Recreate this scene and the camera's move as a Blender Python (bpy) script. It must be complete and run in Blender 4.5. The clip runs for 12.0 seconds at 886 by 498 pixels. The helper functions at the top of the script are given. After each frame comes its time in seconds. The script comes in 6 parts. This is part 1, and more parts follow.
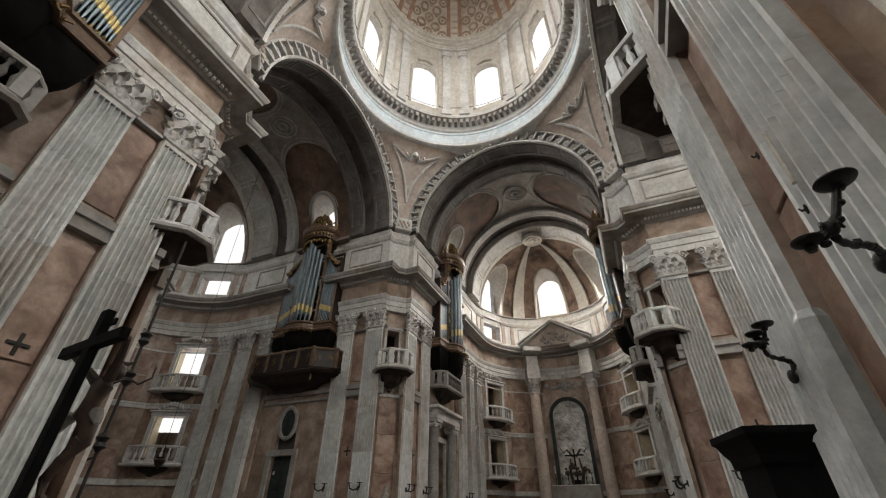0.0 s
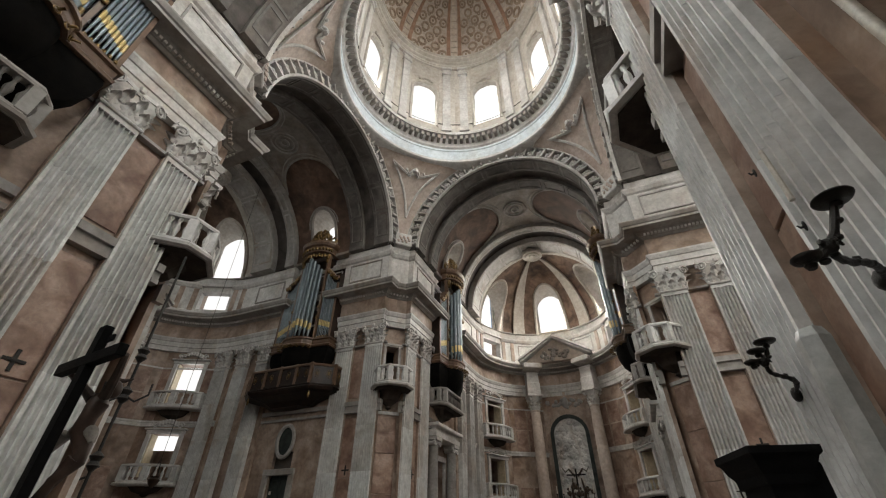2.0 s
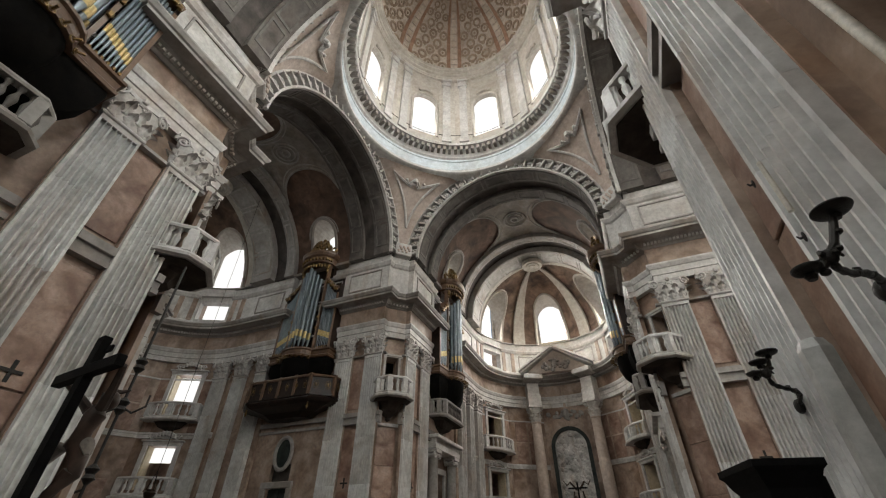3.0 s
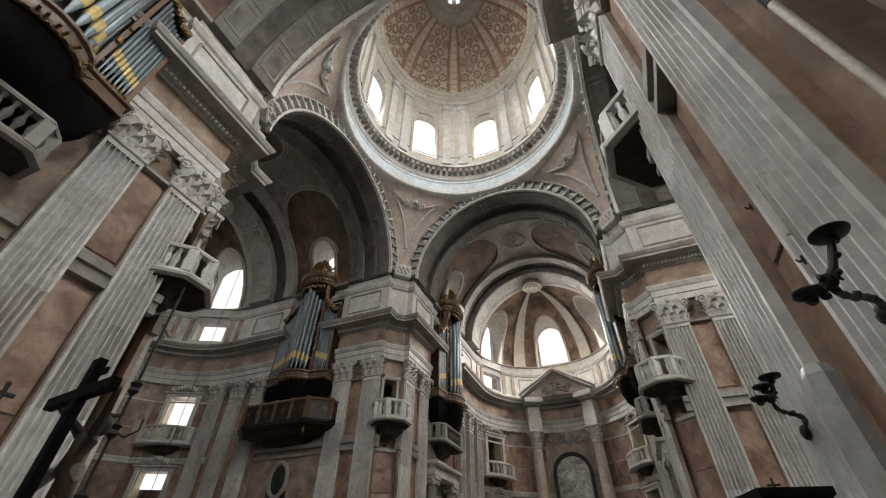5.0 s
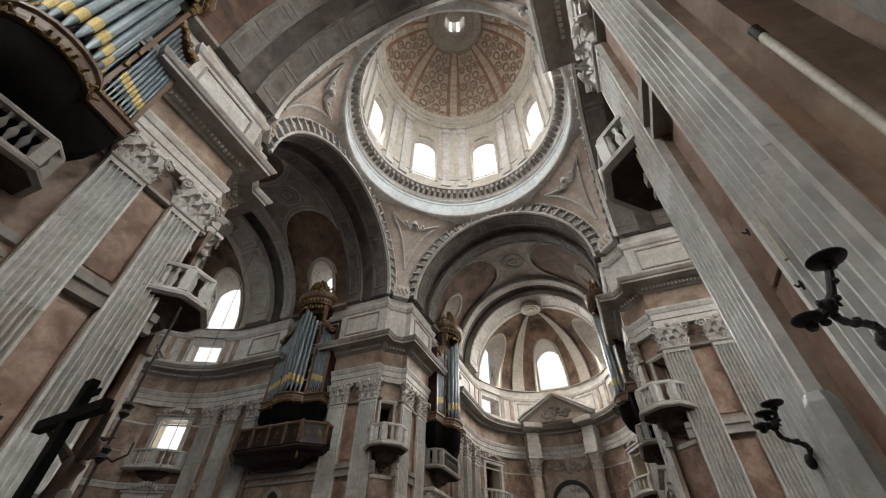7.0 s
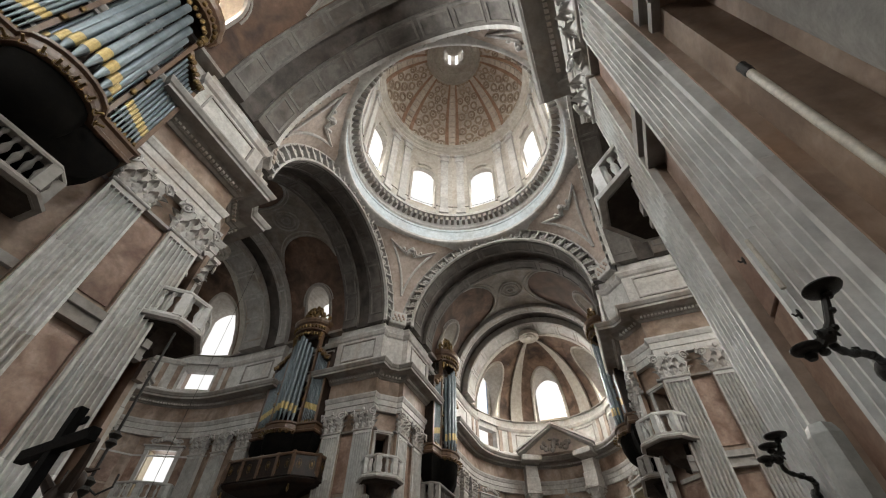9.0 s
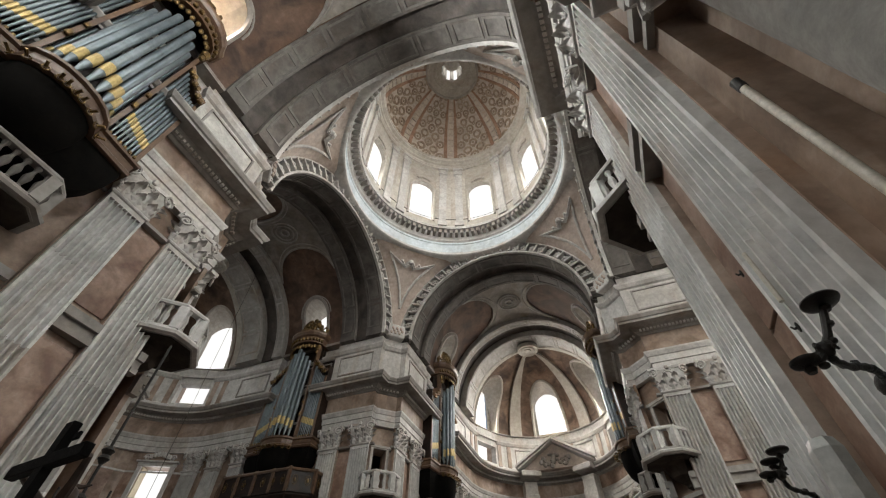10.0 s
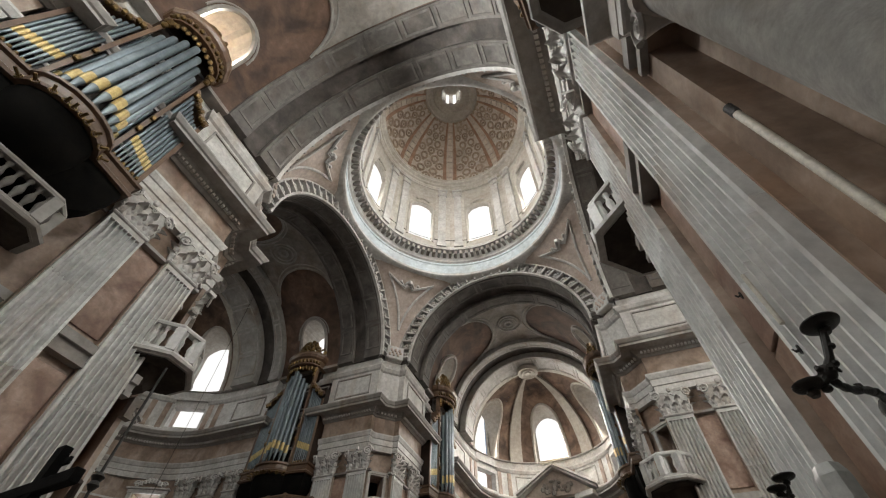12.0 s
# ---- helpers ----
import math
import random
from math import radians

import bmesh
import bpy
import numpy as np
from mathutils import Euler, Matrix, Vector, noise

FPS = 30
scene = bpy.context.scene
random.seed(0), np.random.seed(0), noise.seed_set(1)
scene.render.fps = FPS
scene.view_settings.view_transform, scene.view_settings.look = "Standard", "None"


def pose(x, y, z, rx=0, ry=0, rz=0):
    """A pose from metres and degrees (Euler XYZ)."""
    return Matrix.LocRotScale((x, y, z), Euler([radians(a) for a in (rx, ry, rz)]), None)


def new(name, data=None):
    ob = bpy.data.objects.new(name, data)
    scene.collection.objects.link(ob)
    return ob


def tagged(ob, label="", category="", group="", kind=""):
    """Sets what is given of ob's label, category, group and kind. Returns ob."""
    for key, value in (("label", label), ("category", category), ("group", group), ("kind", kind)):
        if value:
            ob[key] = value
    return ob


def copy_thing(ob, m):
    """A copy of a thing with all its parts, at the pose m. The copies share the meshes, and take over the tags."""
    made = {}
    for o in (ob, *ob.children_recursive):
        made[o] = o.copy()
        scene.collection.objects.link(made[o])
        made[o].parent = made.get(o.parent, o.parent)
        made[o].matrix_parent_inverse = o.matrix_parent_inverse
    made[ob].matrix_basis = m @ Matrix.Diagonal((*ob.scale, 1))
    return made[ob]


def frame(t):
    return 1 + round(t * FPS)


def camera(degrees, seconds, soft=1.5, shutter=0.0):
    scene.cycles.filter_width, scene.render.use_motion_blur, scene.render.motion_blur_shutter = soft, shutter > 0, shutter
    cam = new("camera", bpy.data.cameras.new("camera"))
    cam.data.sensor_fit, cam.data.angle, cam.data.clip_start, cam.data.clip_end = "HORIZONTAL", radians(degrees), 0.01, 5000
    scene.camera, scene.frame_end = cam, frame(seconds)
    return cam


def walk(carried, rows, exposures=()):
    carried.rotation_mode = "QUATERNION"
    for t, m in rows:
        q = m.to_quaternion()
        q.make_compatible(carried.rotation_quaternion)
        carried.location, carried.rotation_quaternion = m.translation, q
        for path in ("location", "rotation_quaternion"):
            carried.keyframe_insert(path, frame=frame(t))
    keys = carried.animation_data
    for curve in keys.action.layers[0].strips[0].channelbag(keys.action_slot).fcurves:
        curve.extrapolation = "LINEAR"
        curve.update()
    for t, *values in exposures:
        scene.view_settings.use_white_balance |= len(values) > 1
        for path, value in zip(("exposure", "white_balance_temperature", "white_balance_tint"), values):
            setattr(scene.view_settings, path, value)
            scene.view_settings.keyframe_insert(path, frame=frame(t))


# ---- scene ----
cam = camera(94.39, 12.0, soft=1.15)

PATH = [
    (0, pose(4.533, -12.683, 1.595, 123.552, -0.222, 23.023)),
    (0.5, pose(4.533, -12.686, 1.596, 123.978, -0.218, 22.988)),
    (1, pose(4.533, -12.688, 1.597, 124.496, -0.225, 22.967)),
    (1.5, pose(4.533, -12.691, 1.599, 125.054, -0.243, 22.949)),
    (2, pose(4.533, -12.693, 1.600, 125.669, -0.254, 22.958)),
    (2.5, pose(4.533, -12.696, 1.601, 126.346, -0.270, 22.945)),
    (3, pose(4.533, -12.698, 1.602, 127.060, -0.281, 22.933)),
    (5, pose(4.533, -12.709, 1.607, 129.955, -0.365, 22.768)),
    (5.5, pose(4.533, -12.711, 1.608, 130.621, -0.434, 22.656)),
    (6, pose(4.533, -12.714, 1.608, 131.345, -0.482, 22.557)),
    (6.5, pose(4.533, -12.717, 1.609, 132.118, -0.539, 22.438)),
    (7, pose(4.533, -12.719, 1.609, 132.923, -0.605, 22.316)),
    (9, pose(4.533, -12.729, 1.603, 136.602, -0.665, 21.805)),
    (9.5, pose(4.533, -12.732, 1.601, 137.490, -0.603, 21.690)),
    (10, pose(4.533, -12.735, 1.599, 138.354, -0.548, 21.613)),
    (10.5, pose(4.533, -12.737, 1.598, 139.196, -0.513, 21.543)),
    (11, pose(4.533, -12.740, 1.596, 139.957, -0.480, 21.514)),
    (11.5, pose(4.533, -12.742, 1.595, 140.644, -0.488, 21.484)),
    (12, pose(4.533, -12.745, 1.593, 141.266, -0.523, 21.448)),
]
EXPOSURE = -0.52
DRUM_L, FAR_L, LEFT_L, NEAR_L, RIGHT_L = 13.0, 44.0, 3.5, 28.0, 54.0
NEAR_HIGH = {-1: 380.0, 1: 1100.0}
walk(cam, PATH, [(0.0, EXPOSURE), (12.0, EXPOSURE)])

# ---- world and light ----
world = bpy.data.worlds.new("sky")
scene.world = world
world.use_nodes = True
_wn = world.node_tree
_bg = _wn.nodes["Background"]
_sky = _wn.nodes.new("ShaderNodeTexSky")
_sky.sky_type = "NISHITA"
_sky.sun_disc = False
_sky.sun_elevation = radians(38)
_sky.sun_rotation = radians(150)
_wn.links.new(_sky.outputs["Color"], _bg.inputs["Color"])
_bg.inputs["Strength"].default_value = 0.12


def window_lamp(name, m, w, h, radiance, colour=(1.0, 0.985, 0.935)):
    """Daylight entering through one window: a lamp that fills the opening and shines along -Z of m."""
    d = bpy.data.lights.new(name, "AREA")
    d.shape, d.size, d.size_y = "RECTANGLE", w, h
    d.energy = radiance * math.pi * w * h
    d.color = colour
    d.spread = radians(140)
    ob = new(name, d)
    ob.matrix_world = m
    return ob


def glow(name, strength):
    m = bpy.data.materials.new(name)
    m.use_nodes = True
    t = m.node_tree
    t.nodes.remove(t.nodes["Principled BSDF"])
    e = t.nodes.new("ShaderNodeEmission")
    e.inputs["Color"].default_value, e.inputs["Strength"].default_value = (1.0, 0.99, 0.975, 1), strength
    t.links.new(e.outputs[0], t.nodes["Material Output"].inputs["Surface"])
    return m


SKYGLOW = glow("bright_overcast_sky", 1.6)


# ---- materials ----
def nodes_of(name):
    m = bpy.data.materials.new(name)
    m.use_nodes = True
    return m, m.node_tree, m.node_tree.nodes["Principled BSDF"]


def stone(name, c1, c2, vein=None, scale=1.2, rough=0.55, bump=0.15, vein_amount=0.5, stain=0.35, metal=0.0, spec=0.5, mottle=0.2):
    """Mottled stone, plaster or metal: two colours mixed by broad and fine noise, optional veins, stains and a fine relief."""
    m, t, b = nodes_of(name)
    L, N = t.links.new, t.nodes.new
    co = N("ShaderNodeTexCoord")
    info = N("ShaderNodeObjectInfo")
    shift = N("ShaderNodeVectorMath")
    shift.operation = "MULTIPLY_ADD"
    L(info.outputs["Random"], shift.inputs[0])
    shift.inputs[1].default_value = (37.0, 23.0, 11.0)
    L(co.outputs["Object"], shift.inputs[2])
    n1 = N("ShaderNodeTexNoise")
    n1.inputs["Scale"].default_value, n1.inputs["Detail"].default_value, n1.inputs["Distortion"].default_value = scale, 8, 0.6
    L(shift.outputs[0], n1.inputs["Vector"])
    r1 = N("ShaderNodeValToRGB")
    r1.color_ramp.elements[0].position, r1.color_ramp.elements[1].position = 0.32, 0.68
    r1.color_ramp.elements[0].color, r1.color_ramp.elements[1].color = (*c1, 1), (*c2, 1)
    L(n1.outputs["Fac"], r1.inputs["Fac"])
    last = r1.outputs["Color"]
    if vein:
        w = N("ShaderNodeTexNoise")
        w.inputs["Scale"].default_value, w.inputs["Detail"].default_value, w.inputs["Distortion"].default_value = scale * 2.3, 7, 0.7
        L(shift.outputs[0], w.inputs["Vector"])
        a = N("ShaderNodeMath")
        a.operation = "SUBTRACT"
        L(w.outputs["Fac"], a.inputs[0])
        a.inputs[1].default_value = 0.5
        ab = N("ShaderNodeMath")
        ab.operation = "ABSOLUTE"
        L(a.outputs[0], ab.inputs[0])
        rr = N("ShaderNodeMapRange")
        rr.inputs["From Min"].default_value, rr.inputs["From Max"].default_value = 0.0, 0.045
        rr.inputs["To Min"].default_value, rr.inputs["To Max"].default_value = vein_amount * 0.7, 0.0
        L(ab.outputs[0], rr.inputs["Value"])
        pt = N("ShaderNodeMapRange")
        pt.inputs["From Min"].default_value, pt.inputs["From Max"].default_value = 0.46, 0.66
        L(n1.outputs["Fac"], pt.inputs["Value"])
        mu = N("ShaderNodeMath")
        mu.operation = "MULTIPLY"
        L(rr.outputs["Result"], mu.inputs[0])
        L(pt.outputs["Result"], mu.inputs[1])
        mx = N("ShaderNodeMix")
        mx.data_type = "RGBA"
        L(mu.outputs[0], mx.inputs["Factor"])
        L(last, mx.inputs["A"])
        mx.inputs["B"].default_value = (*vein, 1)
        last = mx.outputs["Result"]
    if stain:
        s = N("ShaderNodeTexNoise")
        s.inputs["Scale"].default_value, s.inputs["Detail"].default_value = scale * 0.35, 5
        L(shift.outputs[0], s.inputs["Vector"])
        rs = N("ShaderNodeMapRange")
        rs.inputs["From Min"].default_value, rs.inputs["From Max"].default_value = 0.42, 0.75
        rs.inputs["To Min"].default_value, rs.inputs["To Max"].default_value = 0.0, stain
        L(s.outputs["Fac"], rs.inputs["Value"])
        mx = N("ShaderNodeMix")
        mx.data_type, mx.blend_type = "RGBA", "MULTIPLY"
        L(rs.outputs["Result"], mx.inputs["Factor"])
        L(last, mx.inputs["A"])
        mx.inputs["B"].default_value = (0.45, 0.40, 0.36, 1)
        last = mx.outputs["Result"]
        s2 = N("ShaderNodeTexNoise")
        s2.inputs["Scale"].default_value, s2.inputs["Detail"].default_value, s2.inputs["Distortion"].default_value = scale * 0.6, 7, 1.0
        sh2 = N("ShaderNodeVectorMath")
        sh2.operation = "MULTIPLY_ADD"
        L(shift.outputs[0], sh2.inputs[0])
        sh2.inputs[1].default_value, sh2.inputs[2].default_value = (1.0, 1.0, 0.45), (5.0, 9.0, 3.0)
        L(sh2.outputs[0], s2.inputs["Vector"])
        r2 = N("ShaderNodeMapRange")
        r2.inputs["From Min"].default_value, r2.inputs["From Max"].default_value = 0.5, 0.72
        r2.inputs["To Min"].default_value, r2.inputs["To Max"].default_value = 0.0, stain * 1.3
        L(s2.outputs["Fac"], r2.inputs["Value"])
        mw = N("ShaderNodeMix")
        mw.data_type, mw.blend_type = "RGBA", "MULTIPLY"
        L(r2.outputs["Result"], mw.inputs["Factor"])
        L(last, mw.inputs["A"])
        mw.inputs["B"].default_value = (0.66, 0.52, 0.41, 1)
        last = mw.outputs["Result"]
    tone = N("ShaderNodeMapRange")
    tone.inputs["To Min"].default_value, tone.inputs["To Max"].default_value = 0.92, 1.06
    L(info.outputs["Random"], tone.inputs["Value"])
    hs = N("ShaderNodeHueSaturation")
    mo = N("ShaderNodeTexNoise")
    mo.inputs["Scale"].default_value, mo.inputs["Detail"].default_value, mo.inputs["Roughness"].default_value = scale * 4.5, 9, 0.68
    L(shift.outputs[0], mo.inputs["Vector"])
    mr = N("ShaderNodeMapRange")
    mr.inputs["From Min"].default_value, mr.inputs["From Max"].default_value = 0.34, 0.66
    mr.inputs["To Min"].default_value, mr.inputs["To Max"].default_value = 1.0 - mottle, 1.0 + 0.75 * mottle
    L(mo.outputs["Fac"], mr.inputs["Value"])
    mm = N("ShaderNodeMath")
    mm.operation = "MULTIPLY"
    L(tone.outputs["Result"], mm.inputs[0])
    L(mr.outputs["Result"], mm.inputs[1])
    L(mm.outputs[0], hs.inputs["Value"])
    L(last, hs.inputs["Color"])
    last = hs.outputs["Color"]
    L(last, b.inputs["Base Color"])
    f = N("ShaderNodeTexNoise")
    f.inputs["Scale"].default_value, f.inputs["Detail"].default_value = scale * 14, 4
    L(shift.outputs[0], f.inputs["Vector"])
    rg = N("ShaderNodeMapRange")
    rg.inputs["To Min"].default_value, rg.inputs["To Max"].default_value = max(rough - 0.12, 0.05), min(rough + 0.14, 1)
    L(f.outputs["Fac"], rg.inputs["Value"])
    L(rg.outputs["Result"], b.inputs["Roughness"])
    bp = N("ShaderNodeBump")
    bp.inputs["Strength"].default_value, bp.inputs["Distance"].default_value = bump, 0.02
    L(f.outputs["Fac"], bp.inputs["Height"])
    L(bp.outputs["Normal"], b.inputs["Normal"])
    b.inputs["Metallic"].default_value = metal
    b.inputs["Specular IOR Level"].default_value = spec
    return m


WHITE = stone("white_marble", (0.475, 0.475, 0.462), (0.655, 0.655, 0.640), (0.36, 0.35, 0.335), 0.9, 0.5, 0.1, 0.5, 0.55)
LIME = stone("pale_limestone", (0.445, 0.435, 0.415), (0.625, 0.615, 0.595), (0.36, 0.335, 0.31), 1.3, 0.55, 0.2, 0.35, 0.42)
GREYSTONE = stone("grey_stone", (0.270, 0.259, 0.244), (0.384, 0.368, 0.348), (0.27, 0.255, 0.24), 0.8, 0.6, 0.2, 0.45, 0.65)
PINK = stone("pink_marble", (0.205, 0.140, 0.102), (0.465, 0.362, 0.290), (0.54, 0.47, 0.41), 1.1, 0.5, 0.1, 0.4, 0.75)
RED = stone("red_marble", (0.175, 0.098, 0.070), (0.410, 0.290, 0.228), (0.52, 0.43, 0.36), 1.4, 0.5, 0.06, 0.4, 0.5)
BUFF = stone("buff_plaster", (0.42, 0.345, 0.295), (0.56, 0.485, 0.43), None, 0.9, 0.75, 0.2, 0, 0.3)
VAULT2 = stone("worn_vault_stone", (0.085, 0.077, 0.071), (0.19, 0.176, 0.163), (0.10, 0.09, 0.085), 0.9, 0.7, 0.2, 0.4, 0.55)
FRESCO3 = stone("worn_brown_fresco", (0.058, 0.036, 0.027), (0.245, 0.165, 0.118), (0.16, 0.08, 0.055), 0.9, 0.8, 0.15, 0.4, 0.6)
VAULTPALE = stone("pale_vault_stucco", (0.22, 0.20, 0.18), (0.33, 0.305, 0.28), (0.16, 0.14, 0.125), 0.9, 0.75, 0.15, 0.3, 0.5)
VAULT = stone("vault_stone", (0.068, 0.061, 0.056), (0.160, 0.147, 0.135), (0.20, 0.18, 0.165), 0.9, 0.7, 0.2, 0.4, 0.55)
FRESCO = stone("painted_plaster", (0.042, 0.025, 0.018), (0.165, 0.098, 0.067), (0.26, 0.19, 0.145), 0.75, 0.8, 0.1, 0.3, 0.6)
CREAM = stone("cream_stucco", (0.391, 0.357, 0.310), (0.493, 0.459, 0.408), (0.38, 0.33, 0.28), 0.8, 0.7, 0.15, 0.2, 0.25)
BLUE = stone("pale_blue_stone", (0.47, 0.535, 0.575), (0.60, 0.655, 0.685), (0.44, 0.45, 0.45), 0.9, 0.5, 0.1, 0.3, 0.2)
DOMEST = stone("buff_dome_stucco", (0.52, 0.45, 0.38), (0.62, 0.55, 0.475), None, 1.2, 0.75, 0.15, 0, 0.35)
COFFER = stone("brown_coffer_stucco", (0.30, 0.225, 0.165), (0.41, 0.32, 0.245), None, 1.5, 0.75, 0.15, 0, 0.3)
RIBSTONE = stone("terracotta_stucco", (0.30, 0.175, 0.115), (0.42, 0.26, 0.18), None, 1.5, 0.7, 0.15, 0, 0.3)
WOOD = stone("dark_carved_wood", (0.007, 0.004, 0.003), (0.026, 0.013, 0.008), None, 3.0, 0.38, 0.25, 0, 0.4, 0.0, 0.3)
OAK = stone("brown_varnished_wood", (0.098, 0.055, 0.033), (0.163, 0.098, 0.058), None, 2.5, 0.38, 0.2, 0, 0.3)
GILT = stone("worn_gilding", (0.075, 0.042, 0.014), (0.22, 0.145, 0.055), None, 5.0, 0.36, 0.3, 0, 0.4, 0.75)
TIN = stone("organ_pipe_tin", (0.11, 0.138, 0.155), (0.19, 0.225, 0.245), None, 1.0, 0.4, 0.0, 0, 0.2, 0.7)
IRON = stone("black_iron", (0.012, 0.011, 0.010), (0.03, 0.027, 0.024), None, 8.0, 0.5, 0.3, 0, 0.2, 0.4)
EBONY = stone("black_painted_wood", (0.003, 0.003, 0.004), (0.007, 0.007, 0.007), None, 4.0, 0.7, 0.15, 0, 0.2, 0.0, 0.15)
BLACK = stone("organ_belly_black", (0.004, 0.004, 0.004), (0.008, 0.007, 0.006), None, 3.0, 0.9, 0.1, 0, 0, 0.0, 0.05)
BRONZE = stone("dark_bronze", (0.03, 0.02, 0.014), (0.07, 0.045, 0.03), None, 6.0, 0.4, 0.25, 0, 0.3, 0.5)
FLOORST = stone("floor_marble", (0.09, 0.075, 0.07), (0.16, 0.14, 0.13), (0.42, 0.38, 0.35), 1.2, 0.3, 0.05, 0.3, 0.4)
WAX = stone("ivory_wax", (0.55, 0.50, 0.42), (0.64, 0.60, 0.52), None, 5.0, 0.45, 0.05, 0, 0.1)
SKIN = stone("painted_carving", (0.028, 0.017, 0.012), (0.085, 0.052, 0.038), None, 4.0, 0.5, 0.1, 0, 0.3)
LINEN = stone("carved_white_cloth", (0.20, 0.185, 0.165), (0.34, 0.32, 0.29), None, 6.0, 0.6, 0.1, 0, 0.3)
RELIEF = stone("white_marble_relief", (0.26, 0.26, 0.25), (0.70, 0.69, 0.67), (0.22, 0.22, 0.215), 1.6, 0.5, 0.5, 0.55, 0.5)
DKGREEN = stone("dark_green_marble", (0.02, 0.028, 0.026), (0.05, 0.06, 0.055), (0.05, 0.055, 0.05), 1.6, 0.6, 0.05, 0.3, 0.2, 0.0, 0.2)
PLASTER = stone("worn_grey_plaster", (0.30, 0.29, 0.275), (0.40, 0.39, 0.37), (0.25, 0.24, 0.225), 1.6, 0.8, 0.25, 0.4, 0.5)
DARKBAND = stone("dark_vault_stone", (0.035, 0.029, 0.026), (0.10, 0.085, 0.075), (0.14, 0.12, 0.105), 1.0, 0.75, 0.2, 0.3, 0.5)
# Soffit stone darkened to hold the shade below the balconies.
UNDER = stone("shade_dark_soffit", (0.030, 0.024, 0.020), (0.070, 0.057, 0.048), None, 1.5, 0.85, 0.15, 0, 0.4, 0.0, 0.2)
SHADE = stone("opening_shade_plaster", (0.05, 0.043, 0.038), (0.09, 0.08, 0.07), None, 1.0, 0.9, 0.1, 0, 0.3)
REVEAL = stone("ochre_window_reveal", (0.55, 0.46, 0.31), (0.64, 0.56, 0.42), None, 1.0, 0.7, 0.1, 0, 0.2)


# ---- mesh helpers ----
class Mesh:
    """Collects vertices and faces of one mesh."""

    def __init__(self):
        self.v, self.f = [], []

    def add(self, vs, fs, m=None):
        k = len(self.v)
        self.v += [tuple(m @ Vector(p)) if m else tuple(p) for p in vs]
        self.f += [tuple(i + k for i in f) for f in fs]
        return self

    def box(self, x0, x1, y0, y1, z0, z1, m=None):
        return self.add([(x0, y0, z0), (x1, y0, z0), (x1, y1, z0), (x0, y1, z0), (x0, y0, z1), (x1, y0, z1), (x1, y1, z1), (x0, y1, z1)],
                        [(0, 3, 2, 1), (4, 5, 6, 7), (0, 1, 5, 4), (1, 2, 6, 5), (2, 3, 7, 6), (3, 0, 4, 7)], m)

    def bevel_box(self, x0, x1, y0, y1, z0, z1, b=0.02, m=None):
        pts, fs = [], []
        for z, i in ((z0, b), (z0 + b, 0), (z1 - b, 0), (z1, b)):
            pts += [(x0 + i, y0 + i, z), (x1 - i, y0 + i, z), (x1 - i, y1 - i, z), (x0 + i, y1 - i, z)]
        fs += [(3, 2, 1, 0), (12, 13, 14, 15)]
        for k in range(3):
            for i in range(4):
                fs.append((4 * k + i, 4 * k + (i + 1) % 4, 4 * k + 4 + (i + 1) % 4, 4 * k + 4 + i))
        return self.add(pts, fs, m)

    def lathe(self, prof, n=12, m=None, a0=0.0, a1=360.0):
        """Turns a profile of (radius, z) about the z axis."""
        full = abs(a1 - a0) > 359.9
        cols = n if full else n + 1
        vs = [(r * math.sin(radians(a0 + (a1 - a0) * i / n)), r * math.cos(radians(a0 + (a1 - a0) * i / n)), z) for i in range(cols) for r, z in prof]
        k = len(prof)
        fs = []
        for i in range(n):
            j = (i + 1) % cols
            for q in range(k - 1):
                fs.append((i * k + q, i * k + q + 1, j * k + q + 1, j * k + q))
        return self.add(vs, fs, m)

    def tube(self, pts, r, n=6, m=None):
        """A round bar along points; r is one radius or one for each point."""
        pts = [Vector(p) for p in pts]
        rs = r if isinstance(r, (list, tuple)) else [r] * len(pts)
        vs, fs = [], []
        for i, p in enumerate(pts):
            d = (pts[min(i + 1, len(pts) - 1)] - pts[max(i - 1, 0)]).normalized()
            a = d.orthogonal().normalized() if i == 0 else (a - d * a.dot(d)).normalized()
            b = d.cross(a)
            vs += [p + (a * math.cos(2 * math.pi * k / n) + b * math.sin(2 * math.pi * k / n)) * rs[i] for k in range(n)]
        for i in range(len(pts) - 1):
            for k in range(n):
                fs.append((i * n + k, i * n + (k + 1) % n, i * n + n + (k + 1) % n, i * n + n + k))
        fs += [tuple(range(n))[::-1], tuple(range((len(pts) - 1) * n, len(pts) * n))]
        return self.add(vs, fs, m)

    def blob(self, x, y, z, rx, ry, rz, m=None, n=6, k=4):
        """A small lump with poles along z."""
        vs = [(x, y, z - rz)]
        for j in range(1, k):
            a = math.pi * j / k
            vs += [(x + rx * math.sin(a) * math.cos(2 * math.pi * i / n), y + ry * math.sin(a) * math.sin(2 * math.pi * i / n), z - rz * math.cos(a)) for i in range(n)]
        vs.append((x, y, z + rz))
        fs = [(0, 1 + (i + 1) % n, 1 + i) for i in range(n)]
        for j in range(k - 2):
            for i in range(n):
                fs.append((1 + j * n + i, 1 + j * n + (i + 1) % n, 1 + (j + 1) * n + (i + 1) % n, 1 + (j + 1) * n + i))
        e = len(vs) - 1
        fs += [(e, 1 + (k - 2) * n + i, 1 + (k - 2) * n + (i + 1) % n) for i in range(n)]
        return self.add(vs, fs, m)

